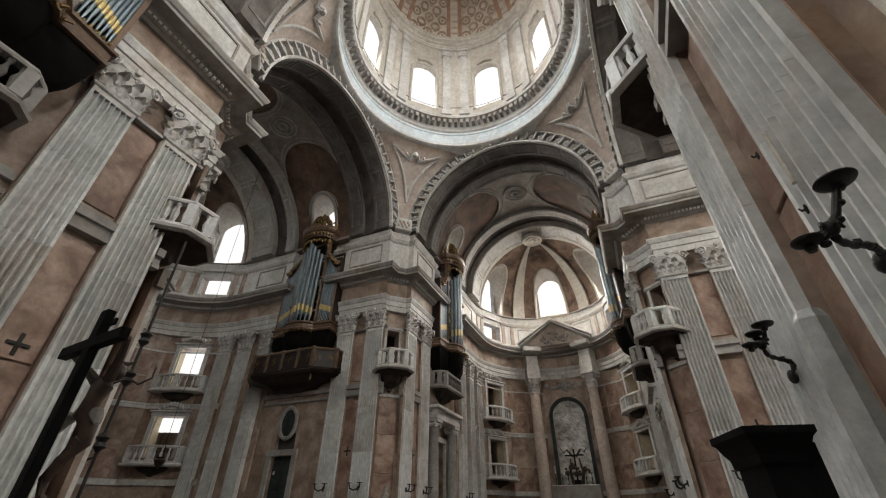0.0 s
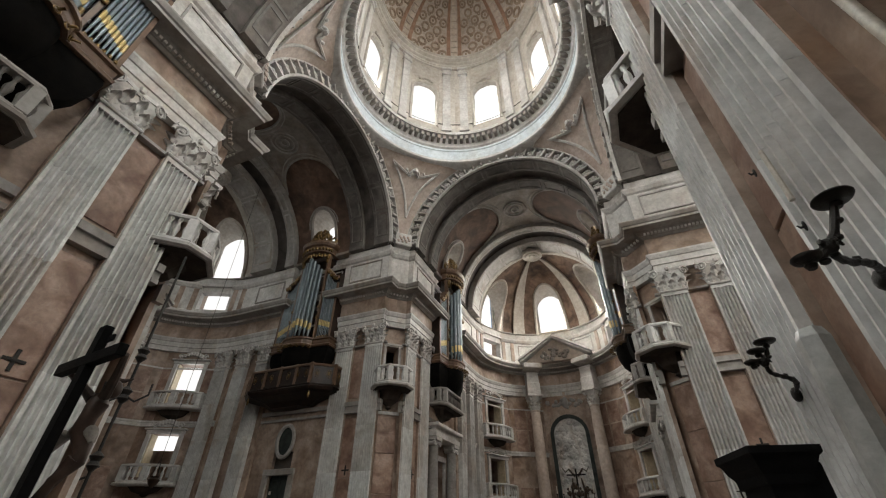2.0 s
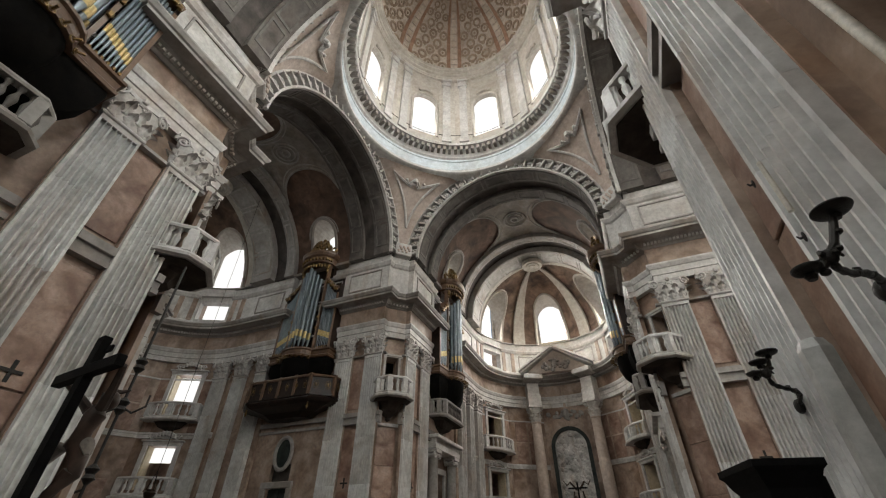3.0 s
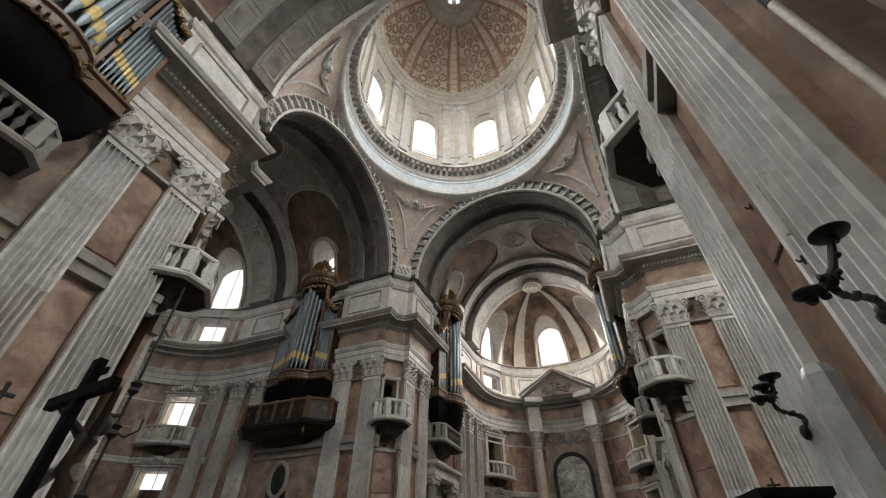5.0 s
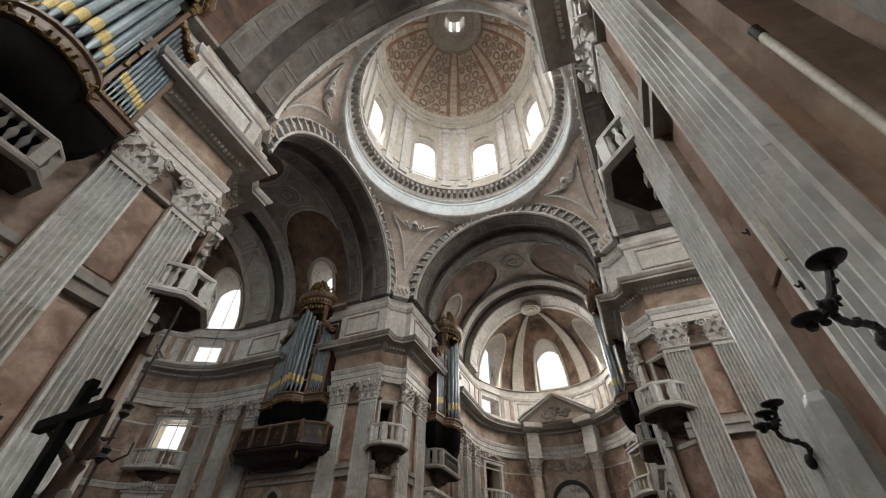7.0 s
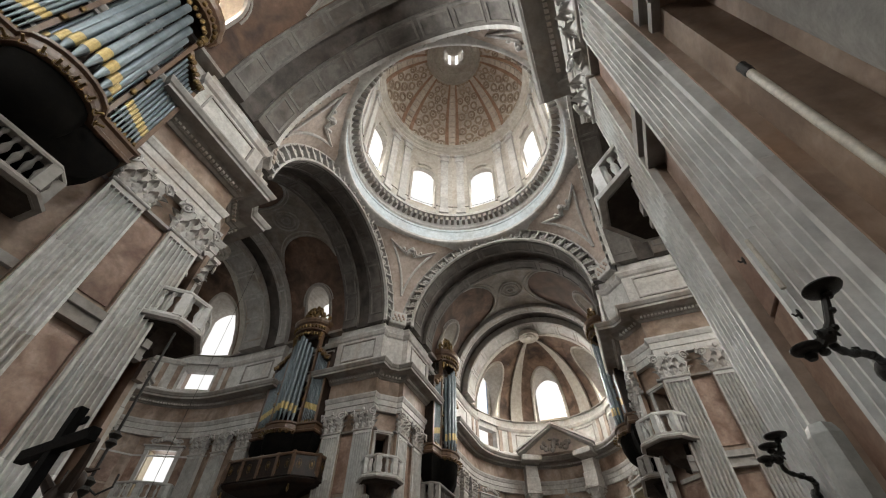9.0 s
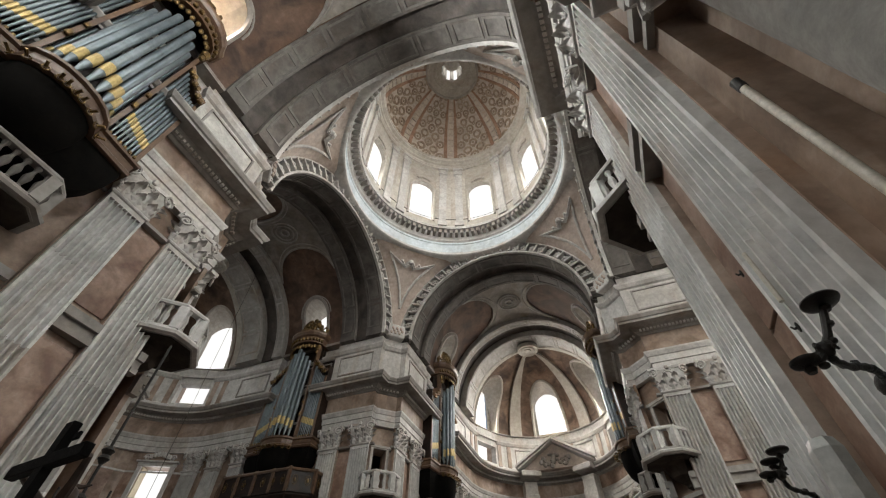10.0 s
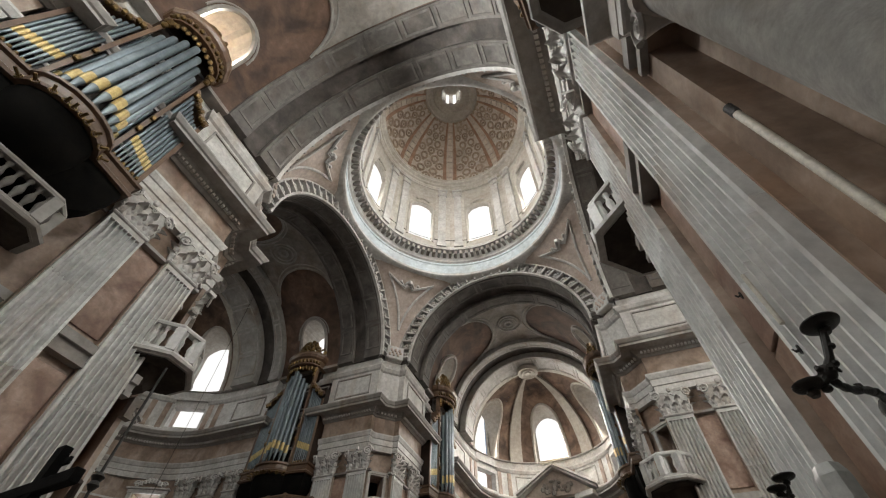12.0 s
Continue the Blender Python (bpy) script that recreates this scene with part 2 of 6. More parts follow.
    def sweep(self, path, prof, closed=False, m=None):
        """Sweeps a closed profile of (offset to the right of the path, z) along a plan line, mitred at its corners."""
        n = len(path)
        P = [Vector((p[0], p[1])) for p in path]
        vs, fs = [], []
        for i in range(n):
            ds = []
            if i > 0 or closed:
                ds.append((P[i] - P[i - 1]).normalized())
            if i < n - 1 or closed:
                ds.append((P[(i + 1) % n] - P[i]).normalized())
            ns = [Vector((d.y, -d.x)) for d in ds]
            if len(ns) == 2:
                s = ns[0] + ns[1]
                mi = s / max(s.dot(ns[0]), 0.2)
            else:
                mi = ns[0]
            vs += [(P[i].x + mi.x * o, P[i].y + mi.y * o, z) for o, z in prof]
        k = len(prof)
        for i in range(n if closed else n - 1):
            j = (i + 1) % n
            for q in range(k):
                fs.append((i * k + q, j * k + q, j * k + (q + 1) % k, i * k + (q + 1) % k))
        if not closed:
            fs += [tuple(range(k)), tuple(range((n - 1) * k, n * k))[::-1]]
        return self.add(vs, fs, m)

    def arch(self, prof, zc, a0=0, a1=180, n=40, m=None):
        """Sweeps a closed profile of (radius, y) round a level axis along y at height zc."""
        k = len(prof)
        vs = [(-r * math.cos(radians(a0 + (a1 - a0) * i / n)), y, zc + r * math.sin(radians(a0 + (a1 - a0) * i / n))) for i in range(n + 1) for r, y in prof]
        fs = []
        for i in range(n):
            for q in range(k):
                fs.append((i * k + q, i * k + (q + 1) % k, (i + 1) * k + (q + 1) % k, (i + 1) * k + q))
        fs += [tuple(range(k))[::-1], tuple(range(n * k, n * k + k))]
        return self.add(vs, fs, m)

    def cells(self, u0, u1, z0, z1, d0, d1, holes, m=None):
        """A wall slab along x from u0 to u1, y from d0 to d1, left open at holes (u0, u1, z0, z1)."""
        us = sorted({u0, u1, *[h[0] for h in holes], *[h[1] for h in holes]})
        zs = sorted({z0, z1, *[h[2] for h in holes], *[h[3] for h in holes]})
        for a, b in zip(us, us[1:]):
            for c, e in zip(zs, zs[1:]):
                if any(h[0] <= (a + b) / 2 <= h[1] and h[2] <= (c + e) / 2 <= h[3] for h in holes):
                    continue
                self.box(a, b, d0, d1, c, e, m)
        return self

    def obj(self, name, mat, parent=None, label="", smooth=False):
        me = bpy.data.meshes.new(name)
        me.from_pydata(self.v, [], self.f)
        bm = bmesh.new()
        bm.from_mesh(me)
        bmesh.ops.recalc_face_normals(bm, faces=bm.faces)
        bm.to_mesh(me)
        bm.free()
        me.materials.append(mat)
        if smooth:
            me.shade_smooth()
            me.set_sharp_from_angle(angle=radians(38))
        ob = new(name, me)
        if parent:
            ob.parent = parent
        if label:
            ob["label"] = label
        return ob


def thing(name, label, category, group="", kind=""):
    """An Empty that holds the parts of one thing."""
    return tagged(new(name), label, category, group, kind)


def place(ob, m):
    ob.matrix_basis = m
    return ob


def facing(x, y, z, a):
    """A pose on a wall: local y points out of the wall into the room, at a degrees from +y, clockwise from above."""
    return pose(x, y, z, 0, 0, -a)


def turn(k):
    return pose(0, 0, 0, 0, 0, 90 * k)


# ---- the large structure: a crossing with four alike arms ----
PIL, WALL = 6.14, 6.40          # pilaster faces and wall faces from the axis
ZN, ZA, ZF, ZD, ZC = 10.9, 12.0, 12.95, 13.85, 14.43   # neck, architrave, frieze, dentils, cornice edge
ZS = 17.68                      # springing of the arches
AP, APR = 18.6, 5.95             # centre and radius of the apse's entablature
LEFT, FAR, RIGHT, NEAR = 1, 0, 3, 2


def arc(cx, cy, r, a0, a1, n):
    return [(cx + r * math.sin(radians(a0 + (a1 - a0) * i / n)), cy + r * math.cos(radians(a0 + (a1 - a0) * i / n))) for i in range(n + 1)]


def mirror(pts):
    return [(-x, y) for x, y in reversed(pts)]


SIDE = [(-6.87, 6.87), (-6.44, 7.3), (-PIL, 7.3), (-PIL, 10.45), (-WALL, 10.45), (-WALL, 14.95), (-APR, 14.95)]
ORDER = SIDE + arc(0, AP, APR, -90, 90, 28) + mirror(SIDE)

floor = tagged(Mesh().box(-60, 60, -60, 60, -0.4, 0).obj("floor", FLOORST), "veined grey and red marble church floor", "floor", kind="structure")


def per_arm(ob):
    """Repeats one arm's piece in the three other arms."""
    for k in (1, 2, 3):
        copy_thing(ob, turn(k) @ ob.matrix_basis)
    return ob


def structure(mesh, name, mat, label, smooth=False):
    return tagged(mesh.obj(name, mat, smooth=smooth), label, name.split("_")[0], kind="structure")


def side_frames(x):
    return ((facing(-x, 0, 0, 90), -1), (facing(x, 0, 0, -90), 1))


# walls of an arm
for k in range(4):
    for m, s in side_frames(WALL):
        deep = not (k == LEFT and s == 1)
        hole = (*sorted((s * 10.62, s * 14.9)), 0, 7.15) if deep else (*sorted((s * 12.25, s * 13.55)), 0, 5.6)
        w = Mesh().cells(*sorted((s * 7.75, s * 14.95)), 0, ZS, -0.9, 0, [hole], m)
        place(structure(w, "wall_side", PINK, "pink and grey marble side wall of a church arm"), turn(k))
        if deep:
            w = Mesh().cells(*sorted((s * 10.4, s * 15.1)), 0, 7.6, -1.5, -0.91, [(*sorted((s * 11.95, s * 13.95)), 0, 5.9)], m)
            w.cells(*sorted((s * 10.622, s * 14.898)), 0, 7.15, -0.91, -0.37, [(*sorted((s * 11.95, s * 13.95)), 0, 5.9)], m)
            place(structure(w, "wall_portal_recess", PINK, "pink marble wall of a shallow portal recess"), turn(k))
for m, s in side_frames(6.25):
    w = Mesh().cells(*sorted((s * 14.95, s * AP)), 0, ZS, -1.2, 0, [], m)
    per_arm(structure(w, "wall_end_pier", PINK, "pink marble pier wall before the apse"))
for m, s in side_frames(WALL):
    for y0, y1 in ((7.22, 8.34), (9.19, 10.31)):
        bk = Mesh().box(*sorted((s * y0, s * y1)), 0, 0.15, 0, ZA + 0.02, m)
        per_arm(structure(bk, "wall_pilaster_backing", PINK, "pink marble backing of a pilaster"))
ch = facing(-6.93 - 0.12, 6.93 + 0.12, 0, 135)
w = Mesh().cells(-0.85, 0.85, 0, ZS, -1.0, 0, [(-0.36, 0.36, 8.6, 10.9)], ch)
per_arm(structure(w, "wall_pier", PINK, "pink marble canted face of a crossing pier"))
# Passage walls carry a dark colour for the shade inside the opening.
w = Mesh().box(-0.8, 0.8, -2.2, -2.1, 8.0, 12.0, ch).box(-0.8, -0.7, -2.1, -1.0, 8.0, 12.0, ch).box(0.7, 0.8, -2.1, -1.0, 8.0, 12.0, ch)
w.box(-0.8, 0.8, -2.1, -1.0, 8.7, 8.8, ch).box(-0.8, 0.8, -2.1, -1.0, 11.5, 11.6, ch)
per_arm(structure(w, "wall_passage", SHADE, "passage behind a pier window, coloured dark for its shade"))

# apse wall in flat bays, with openings at two levels and in the attic
APSE_BAYS = ((-90, -79), (-79, -47), (-47, -18), (-18, 18), (18, 47), (47, 79), (79, 90))


def bay_frame(a0, a1, r, cy=AP):
    h = r * math.cos(radians((a1 - a0) / 2))
    a = (a0 + a1) / 2
    return facing(h * math.sin(radians(a)), cy + h * math.cos(radians(a)), 0, a + 180), r * math.sin(radians((a1 - a0) / 2))


for i, (a0, a1) in enumerate(APSE_BAYS):
    m, half = bay_frame(a0, a1, 6.25)
    holes = [(-0.84, 0.84, 4.6, 6.9), (-0.84, 0.84, 8.7, 11.2), (-1.08, 1.08, 15.1, 16.8)] if i in (1, 5) else []
    w = Mesh().cells(-half, half, 0, ZS, -0.8, 0, holes, m)
    per_arm(structure(w, "wall_apse", PINK, "curved pink marble apse wall"))

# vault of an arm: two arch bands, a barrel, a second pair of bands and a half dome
# Crossing arches: same stone as the apse arches, coloured darker as unlit.
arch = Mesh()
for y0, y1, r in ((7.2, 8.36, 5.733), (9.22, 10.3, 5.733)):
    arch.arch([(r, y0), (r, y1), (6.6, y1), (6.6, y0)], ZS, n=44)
per_arm(structure(arch, "ceiling_arches", VAULT, "grey stone crossing arches, coloured dark for shade", True))
# Apse arches take a paler stone that paints in the apse windows' light.
arch = Mesh()
for y0, y1, r in ((14.9, 15.7, 5.6), (16.7, 18.6, 5.3)):
    arch.arch([(r, y0), (r, y1), (6.6, y1), (6.6, y0)], ZS, n=44)
per_arm(structure(arch, "ceiling_apse_arches", GREYSTONE, "grey stone arches before the apse, coloured pale as lit", True))
# Recessed bands use a darker stone than the arches beside them.
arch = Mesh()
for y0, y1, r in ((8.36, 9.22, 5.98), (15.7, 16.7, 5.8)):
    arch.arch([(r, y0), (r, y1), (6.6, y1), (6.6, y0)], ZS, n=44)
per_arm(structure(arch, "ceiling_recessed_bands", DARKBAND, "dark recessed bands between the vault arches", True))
panels, pale_panels = Mesh(), Mesh()
for y0, y1, r in ((7.2, 8.36, 5.733), (9.22, 10.3, 5.733), (14.9, 15.7, 5.6), (16.7, 18.6, 5.3)):
    for i in range(9):
        a = 5 + i * 19.0
        for b0, b1, c0, c1 in ((a, a + 17.0, y0 + 0.12, y0 + 0.22), (a, a + 17.0, y1 - 0.22, y1 - 0.12), (a, a + 1.2, y0 + 0.22, y1 - 0.22), (a + 15.8, a + 17.0, y0 + 0.22, y1 - 0.22)):
            (panels if y0 < 14 else pale_panels).arch([(r - 0.035, c0), (r - 0.035, c1), (r + 0.01, c1), (r + 0.01, c0)], ZS, b0, b1, 5)
per_arm(structure(panels, "ceiling_panel_frames", VAULT2, "raised stone frames on the vault arches"))
per_arm(structure(pale_panels, "ceiling_pale_frames", GREYSTONE, "raised frames on the apse arches, coloured pale as lit"))
cap_ = Mesh()
for s in (-1, 1):
    cap_.box(*sorted((s * 5.85, s * 7.4)), 10.2, 15.0, ZS + 0.004, ZS + 0.2)
per_arm(structure(cap_, "trim_vault_ledge", GREYSTONE, "stone ledge at the foot of the vault"))


def surface(fn, us, vs, skip=None):
    """A curved sheet over a grid, left open where skip(u, v) holds."""
    me = Mesh()
    pts = [fn(u, v) for u in us for v in vs]
    k = len(vs)
    fs = []
    for i in range(len(us) - 1):
        for j in range(k - 1):
            if skip and skip((us[i] + us[i + 1]) / 2, (vs[j] + vs[j + 1]) / 2):
                continue
            fs.append((i * k + j, (i + 1) * k + j, (i + 1) * k + j + 1, i * k + j + 1))
    return me.add(pts, fs)


def steps(a, b, n, extra=()):
    return sorted({*[a + (b - a) * i / n for i in range(n + 1)], *extra})


BAR = 5.95


def barrel(a, y):
    return (-BAR * math.cos(radians(a)), y, ZS + BAR * math.sin(radians(a)))


LUN = [(8, -1.0), (17, -1.0), (25, -1.0)] + [(26 + 13 * math.sin(math.pi * i / 12), -math.cos(math.pi * i / 12)) for i in range(13)] + [(25, 1.0), (17, 1.0), (8, 1.0)]


def in_lunette(a, y):
    """Round-headed window cut in either flank of the barrel."""
    q = a if a < 90 else 180 - a
    u = abs(y - 12.6)
    return 8 < q and u < 1.0 and (q < 26 or ((q - 26) / 13) ** 2 + u * u < 1)


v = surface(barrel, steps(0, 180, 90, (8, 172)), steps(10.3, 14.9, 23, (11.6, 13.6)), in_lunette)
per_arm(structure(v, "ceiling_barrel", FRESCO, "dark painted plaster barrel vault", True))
lun, lfr = Mesh(), Mesh()
for s in (-1, 1):
    inner = [Vector(barrel(q if s < 0 else 180 - q, 12.6 + 1.02 * u)) for q, u in LUN]
    outer = [Vector((s * 6.75, 12.6 + (p.y - 12.6) * 0.92, p.z)) for p in inner]
    n = len(inner)
    lun.add(inner + outer, [(i, (i + 1) % n, n + (i + 1) % n, n + i) for i in range(n)])
    lfr.tube(inner, 0.13, 6)
    lfr.tube([p + Vector((-s * 0.05, (p.y - 12.6) * 0.2, 0.12)) for p in inner[2:-2]], 0.06, 6)
per_arm(structure(lun, "window_reveals_vault", CREAM, "cream plaster reveals of vault windows"))
per_arm(structure(lfr, "window_frames_vault", VAULTPALE, "pale stucco mouldings round the vault windows", True))
# pale four-cornered field on the barrel's crown between two large painted ovals
def field_half(y):
    return 35 - 21 * math.sqrt(max(1 - ((y - 12.6) / 2.15) ** 2, 0))


def lifted(a, y, d):
    return (-(BAR - d) * math.cos(radians(a)), y, ZS + (BAR - d) * math.sin(radians(a)))


vp = surface(lambda u, y: lifted(90 + u * field_half(y), y, 0.05), steps(-1, 1, 10), steps(10.36, 14.84, 20))
per_arm(structure(vp, "ceiling_crown_field", VAULTPALE, "pale stone field with curved sides on the vault's crown", True))
ov = Mesh()
for s in (-1, 1):
    for q, w in ((0.0, 0.075), (3.2, 0.045)):
        ov.tube([lifted(90 + s * (field_half(10.36 + 4.48 * i / 20) - q), 10.36 + 4.48 * i / 20, 0.06) for i in range(21)], w, 6)
for rx, ry, t in ((8.5, 0.85, 0.07), (6.2, 0.6, 0.05), (2.6, 0.26, 0.09)):
    ov.tube([lifted(90 + rx * math.cos(2 * math.pi * i / 28), 12.6 + ry * math.sin(2 * math.pi * i / 28), 0.07) for i in range(29)], t, 6)
per_arm(structure(ov, "ceiling_mouldings", GREYSTONE, "carved stone mouldings on the barrel vault", True))

DOMER = 5.8
LUNS = (-64, 0, 64)


def half_dome(a, p):
    r = DOMER * math.cos(radians(p))
    return (r * math.sin(radians(a)), AP + r * math.cos(radians(a)), ZS + DOMER * 0.93 * math.sin(radians(p)))


def lunette_top(d):
    """Height angle of a lunette's round head, d degrees off its middle."""
    return 34 + 17 * math.sqrt(max(1 - (d / 14.5) ** 2, 0))


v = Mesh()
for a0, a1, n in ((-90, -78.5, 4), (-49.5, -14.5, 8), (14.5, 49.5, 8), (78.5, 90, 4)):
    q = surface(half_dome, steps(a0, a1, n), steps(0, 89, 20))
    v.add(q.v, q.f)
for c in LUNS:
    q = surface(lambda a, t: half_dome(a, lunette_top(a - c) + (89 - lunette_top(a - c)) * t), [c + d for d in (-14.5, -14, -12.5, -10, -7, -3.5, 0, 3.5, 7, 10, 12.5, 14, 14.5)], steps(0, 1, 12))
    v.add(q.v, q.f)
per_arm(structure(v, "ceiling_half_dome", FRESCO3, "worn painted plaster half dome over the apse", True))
lg = Mesh().lathe([(5.72, ZS + 0.004), (5.72, ZS + 0.1), (7.0, ZS + 0.1), (7.0, ZS + 0.004), (5.72, ZS + 0.004)], 40, pose(0, AP, 0), -90, 90)
per_arm(structure(lg, "trim_dome_ledge", GREYSTONE, "stone ledge at the foot of the half dome"))
rev, fr, sill = Mesh(), Mesh(), Mesh()
for c in LUNS:
    edge = [(-14.5, p) for p in (0, 12, 24)] + [(d, lunette_top(d)) for d in (-14.5, -14, -12.5, -10, -7, -3.5, 0, 3.5, 7, 10, 12.5, 14, 14.5)] + [(14.5, p) for p in (24, 12, 0)]
    inner = [Vector(half_dome(c + a, p)) for a, p in edge]
    m = facing(6.35 * math.sin(radians(c)), AP + 6.35 * math.cos(radians(c)), 0, c + 180)
    mi = m.inverted()
    outer = []
    for p in inner:
        q = mi @ p
        outer.append(m @ Vector((max(-1.45, min(1.45, q.x * 1.02)), 0, min(q.z, 22.3))))
    n = len(inner)
    rev.add(inner + outer, [(i, i + 1, n + i + 1, n + i) for i in range(n - 1)] + [(0, n - 1, 2 * n - 1, n)])
    fr.tube(inner, 0.13, 6)
    # window plane: a slab with an opening and a curved head
    wid = 1.25
    fr.cells(-1.6, 1.6, 18.15, 22.6, -0.25, -0.02, [(-wid, wid, 18.16, 22.2)], m)
    sill.box(-1.6, 1.6, -0.25, 0.0, ZS - 0.1, 18.15, m)
    for s in (-1, 1):
        fr.add([(s * wid, -0.25, 22.2), (s * wid, -0.25, 21.5), (s * wid * 0.72, -0.25, 21.98), (s * wid * 0.35, -0.25, 22.2),
                (s * wid, -0.02, 22.2), (s * wid, -0.02, 21.5), (s * wid * 0.72, -0.02, 21.98), (s * wid * 0.35, -0.02, 22.2)],
               [(0, 1, 2, 3), (4, 5, 6, 7), (1, 2, 6, 5), (2, 3, 7, 6)], m)
per_arm(structure(sill, "window_sills_apse", REVEAL, "ochre plaster sills of apse windows"))
per_arm(structure(rev, "window_reveals_apse", CREAM, "cream plaster reveals of apse windows"))
per_arm(structure(fr, "window_surrounds_apse", CREAM, "cream stucco surrounds of apse windows", True))
ribs = Mesh()
for a in (-88, -32, 32, 88):
    left = [half_dome(a - 5.5, p) for p in range(0, 88, 6)]
    right = [half_dome(a + 5.5, p) for p in range(0, 88, 6)]
    cen = Vector((0, AP, ZS))
    pts = []
    for l, r in zip(left, right):
        l, r = Vector(l), Vector(r)
        pts += [l, l + (cen - l) * 0.035, r + (cen - r) * 0.035, r]
    n = len(left)
    ribs.add(pts, [(4 * i + q, 4 * i + q + 1, 4 * i + q + 5, 4 * i + q + 4) for i in range(n - 1) for q in range(3)])
ribs.lathe([(0.0, 22.55), (0.25, 22.5), (0.3, 22.6), (0.55, 22.5), (0.62, 22.62), (0.85, 22.55), (0.9, 22.9)], 20, pose(0, AP - 0.35, -0.05))
per_arm(structure(ribs, "ceiling_ribs", CREAM, "cream stucco ribs and boss of the half dome"))

# the order: architrave, frieze, cornice and attic, running round each arm
e = Mesh().sweep(ORDER, [(-0.3, ZA), (0.0, ZA), (0.0, ZA + 0.3), (0.05, ZA + 0.32), (0.05, ZA + 0.62), (0.09, ZA + 0.65), (0.16, ZA + 0.83), (0.16, ZF - 0.04), (-0.3, ZF - 0.04)])
per_arm(structure(e, "trim_architrave", LIME, "pale limestone architrave with stepped bands"))
e = Mesh().sweep(ORDER, [(-0.3, ZF - 0.04), (0.0, ZF - 0.04), (0.0, ZD), (-0.3, ZD)])
per_arm(structure(e, "trim_frieze", PINK, "plain pink marble frieze"))
e = Mesh().sweep(ORDER, [(-0.3, ZD), (0.06, ZD), (0.14, ZD + 0.08), (0.2, ZD + 0.1), (0.2, ZD + 0.12), (0.34, ZD + 0.27), (0.40, ZD + 0.3), (0.84, ZD + 0.3), (0.84, ZD + 0.42), (0.90, ZD + 0.46), (0.98, ZD + 0.6), (0.98, ZC + 0.08), (-0.3, ZC + 0.12)])
cornice = per_arm(structure(e, "trim_cornice", GREYSTONE, "deep projecting grey stone cornice"))
ATT = [(-0.3, ZC + 0.12), (0.16, ZC + 0.12), (0.16, 15.0), (0.1, 15.06), (0.1, 16.75), (0.2, 16.82), (0.3, 17.0), (0.3, 17.1), (0.05, 17.2), (0.05, ZS), (-0.4, ZS)]
e = Mesh().sweep(SIDE + arc(0, AP, APR, -90, -74, 4), ATT).sweep(arc(0, AP, APR, -52, 52, 14), ATT).sweep(arc(0, AP, APR, 74, 90, 4) + mirror(SIDE), ATT)
for a in (-63, 63):
    m = facing(APR * math.cos(radians(11)) * math.sin(radians(a)), AP + APR * math.cos(radians(11)) * math.cos(radians(a)), 0, a + 180)
    e.cells(-1.14, 1.14, ZC + 0.12, ZS, -0.4, 0.1, [(-1.04, 1.04, 15.15, 16.5)], m)
    e.bevel_box(-1.14, 1.14, 0.1, 0.3, 16.95, 17.12, 0.02, m)
per_arm(structure(e, "trim_attic", LIME, "pale limestone attic course above the cornice"))


def along(path, gap, o, start=0.0):
    """Places at even gaps along a plan line, o to its right: x, y and the facing angle."""
    out = []
    for (x0, y0), (x1, y1) in zip(path, path[1:]):
        d = Vector((x1 - x0, y1 - y0))
        ln = d.length
        if ln < 0.2:
            continue
        n = max(int(ln / gap), 1)
        for i in range(n):
            t = (i + 0.5) / n
            nx, ny = d.y / ln, -d.x / ln
            out.append((x0 + d.x * t + nx * o, y0 + d.y * t + ny * o, math.degrees(math.atan2(nx, ny))))
    return out


dn = Mesh()
for x, y, a in along(ORDER, 0.165, 0.2):
    dn.box(-0.048, 0.048, 0.0, 0.11, ZD + 0.1, ZD + 0.21, facing(x, y, 0, a))
per_arm(structure(dn, "trim_dentils", WHITE, "row of small pale dentils under the cornice"))

# attic panels, recessed look by raised frames
at = Mesh()
for x, y, a, wd in ((-PIL + 0.1, 8.9, 90, 2.4), (-WALL + 0.1, 12.6, 90, 3.4), (-5.85, 16.6, 90, 2.4), (PIL - 0.1, 8.9, -90, 2.4), (WALL - 0.1, 12.6, -90, 3.4), (5.85, 16.6, -90, 2.4)):
    m = facing(x, y, 0, a)
    for b in ((-wd / 2, wd / 2, 15.25, 15.33), (-wd / 2, wd / 2, 16.5, 16.58), (-wd / 2, -wd / 2 + 0.08, 15.33, 16.5), (wd / 2 - 0.08, wd / 2, 15.33, 16.5)):
        at.box(b[0], b[1], 0, 0.06, b[2], b[3], m)
per_arm(structure(at, "trim_attic_panels", GREYSTONE, "raised panel frames on the attic"))

# crossing arches: flat ring with ribs and rosettes
av = Mesh().arch([(5.733, 7.2), (5.733, 7.02), (5.86, 7.0), (5.88, 7.26), (6.5, 7.24), (6.52, 6.95), (6.66, 6.95), (6.66, 7.3), (6.0, 7.5)], ZS, n=72)
for i in range(30):
    a = 180 * (i + 0.5) / 30
    m = Matrix.Translation((0, 0, ZS)) @ pose(0, 0, 0, 0, a - 90, 0)
    av.bevel_box(-0.055, 0.055, 6.91, 7.26, 5.84, 6.58, 0.015, m)
per_arm(structure(av, "trim_archivolt", LIME, "pale stone arch face divided by radial ribs", True))
rs = Mesh()
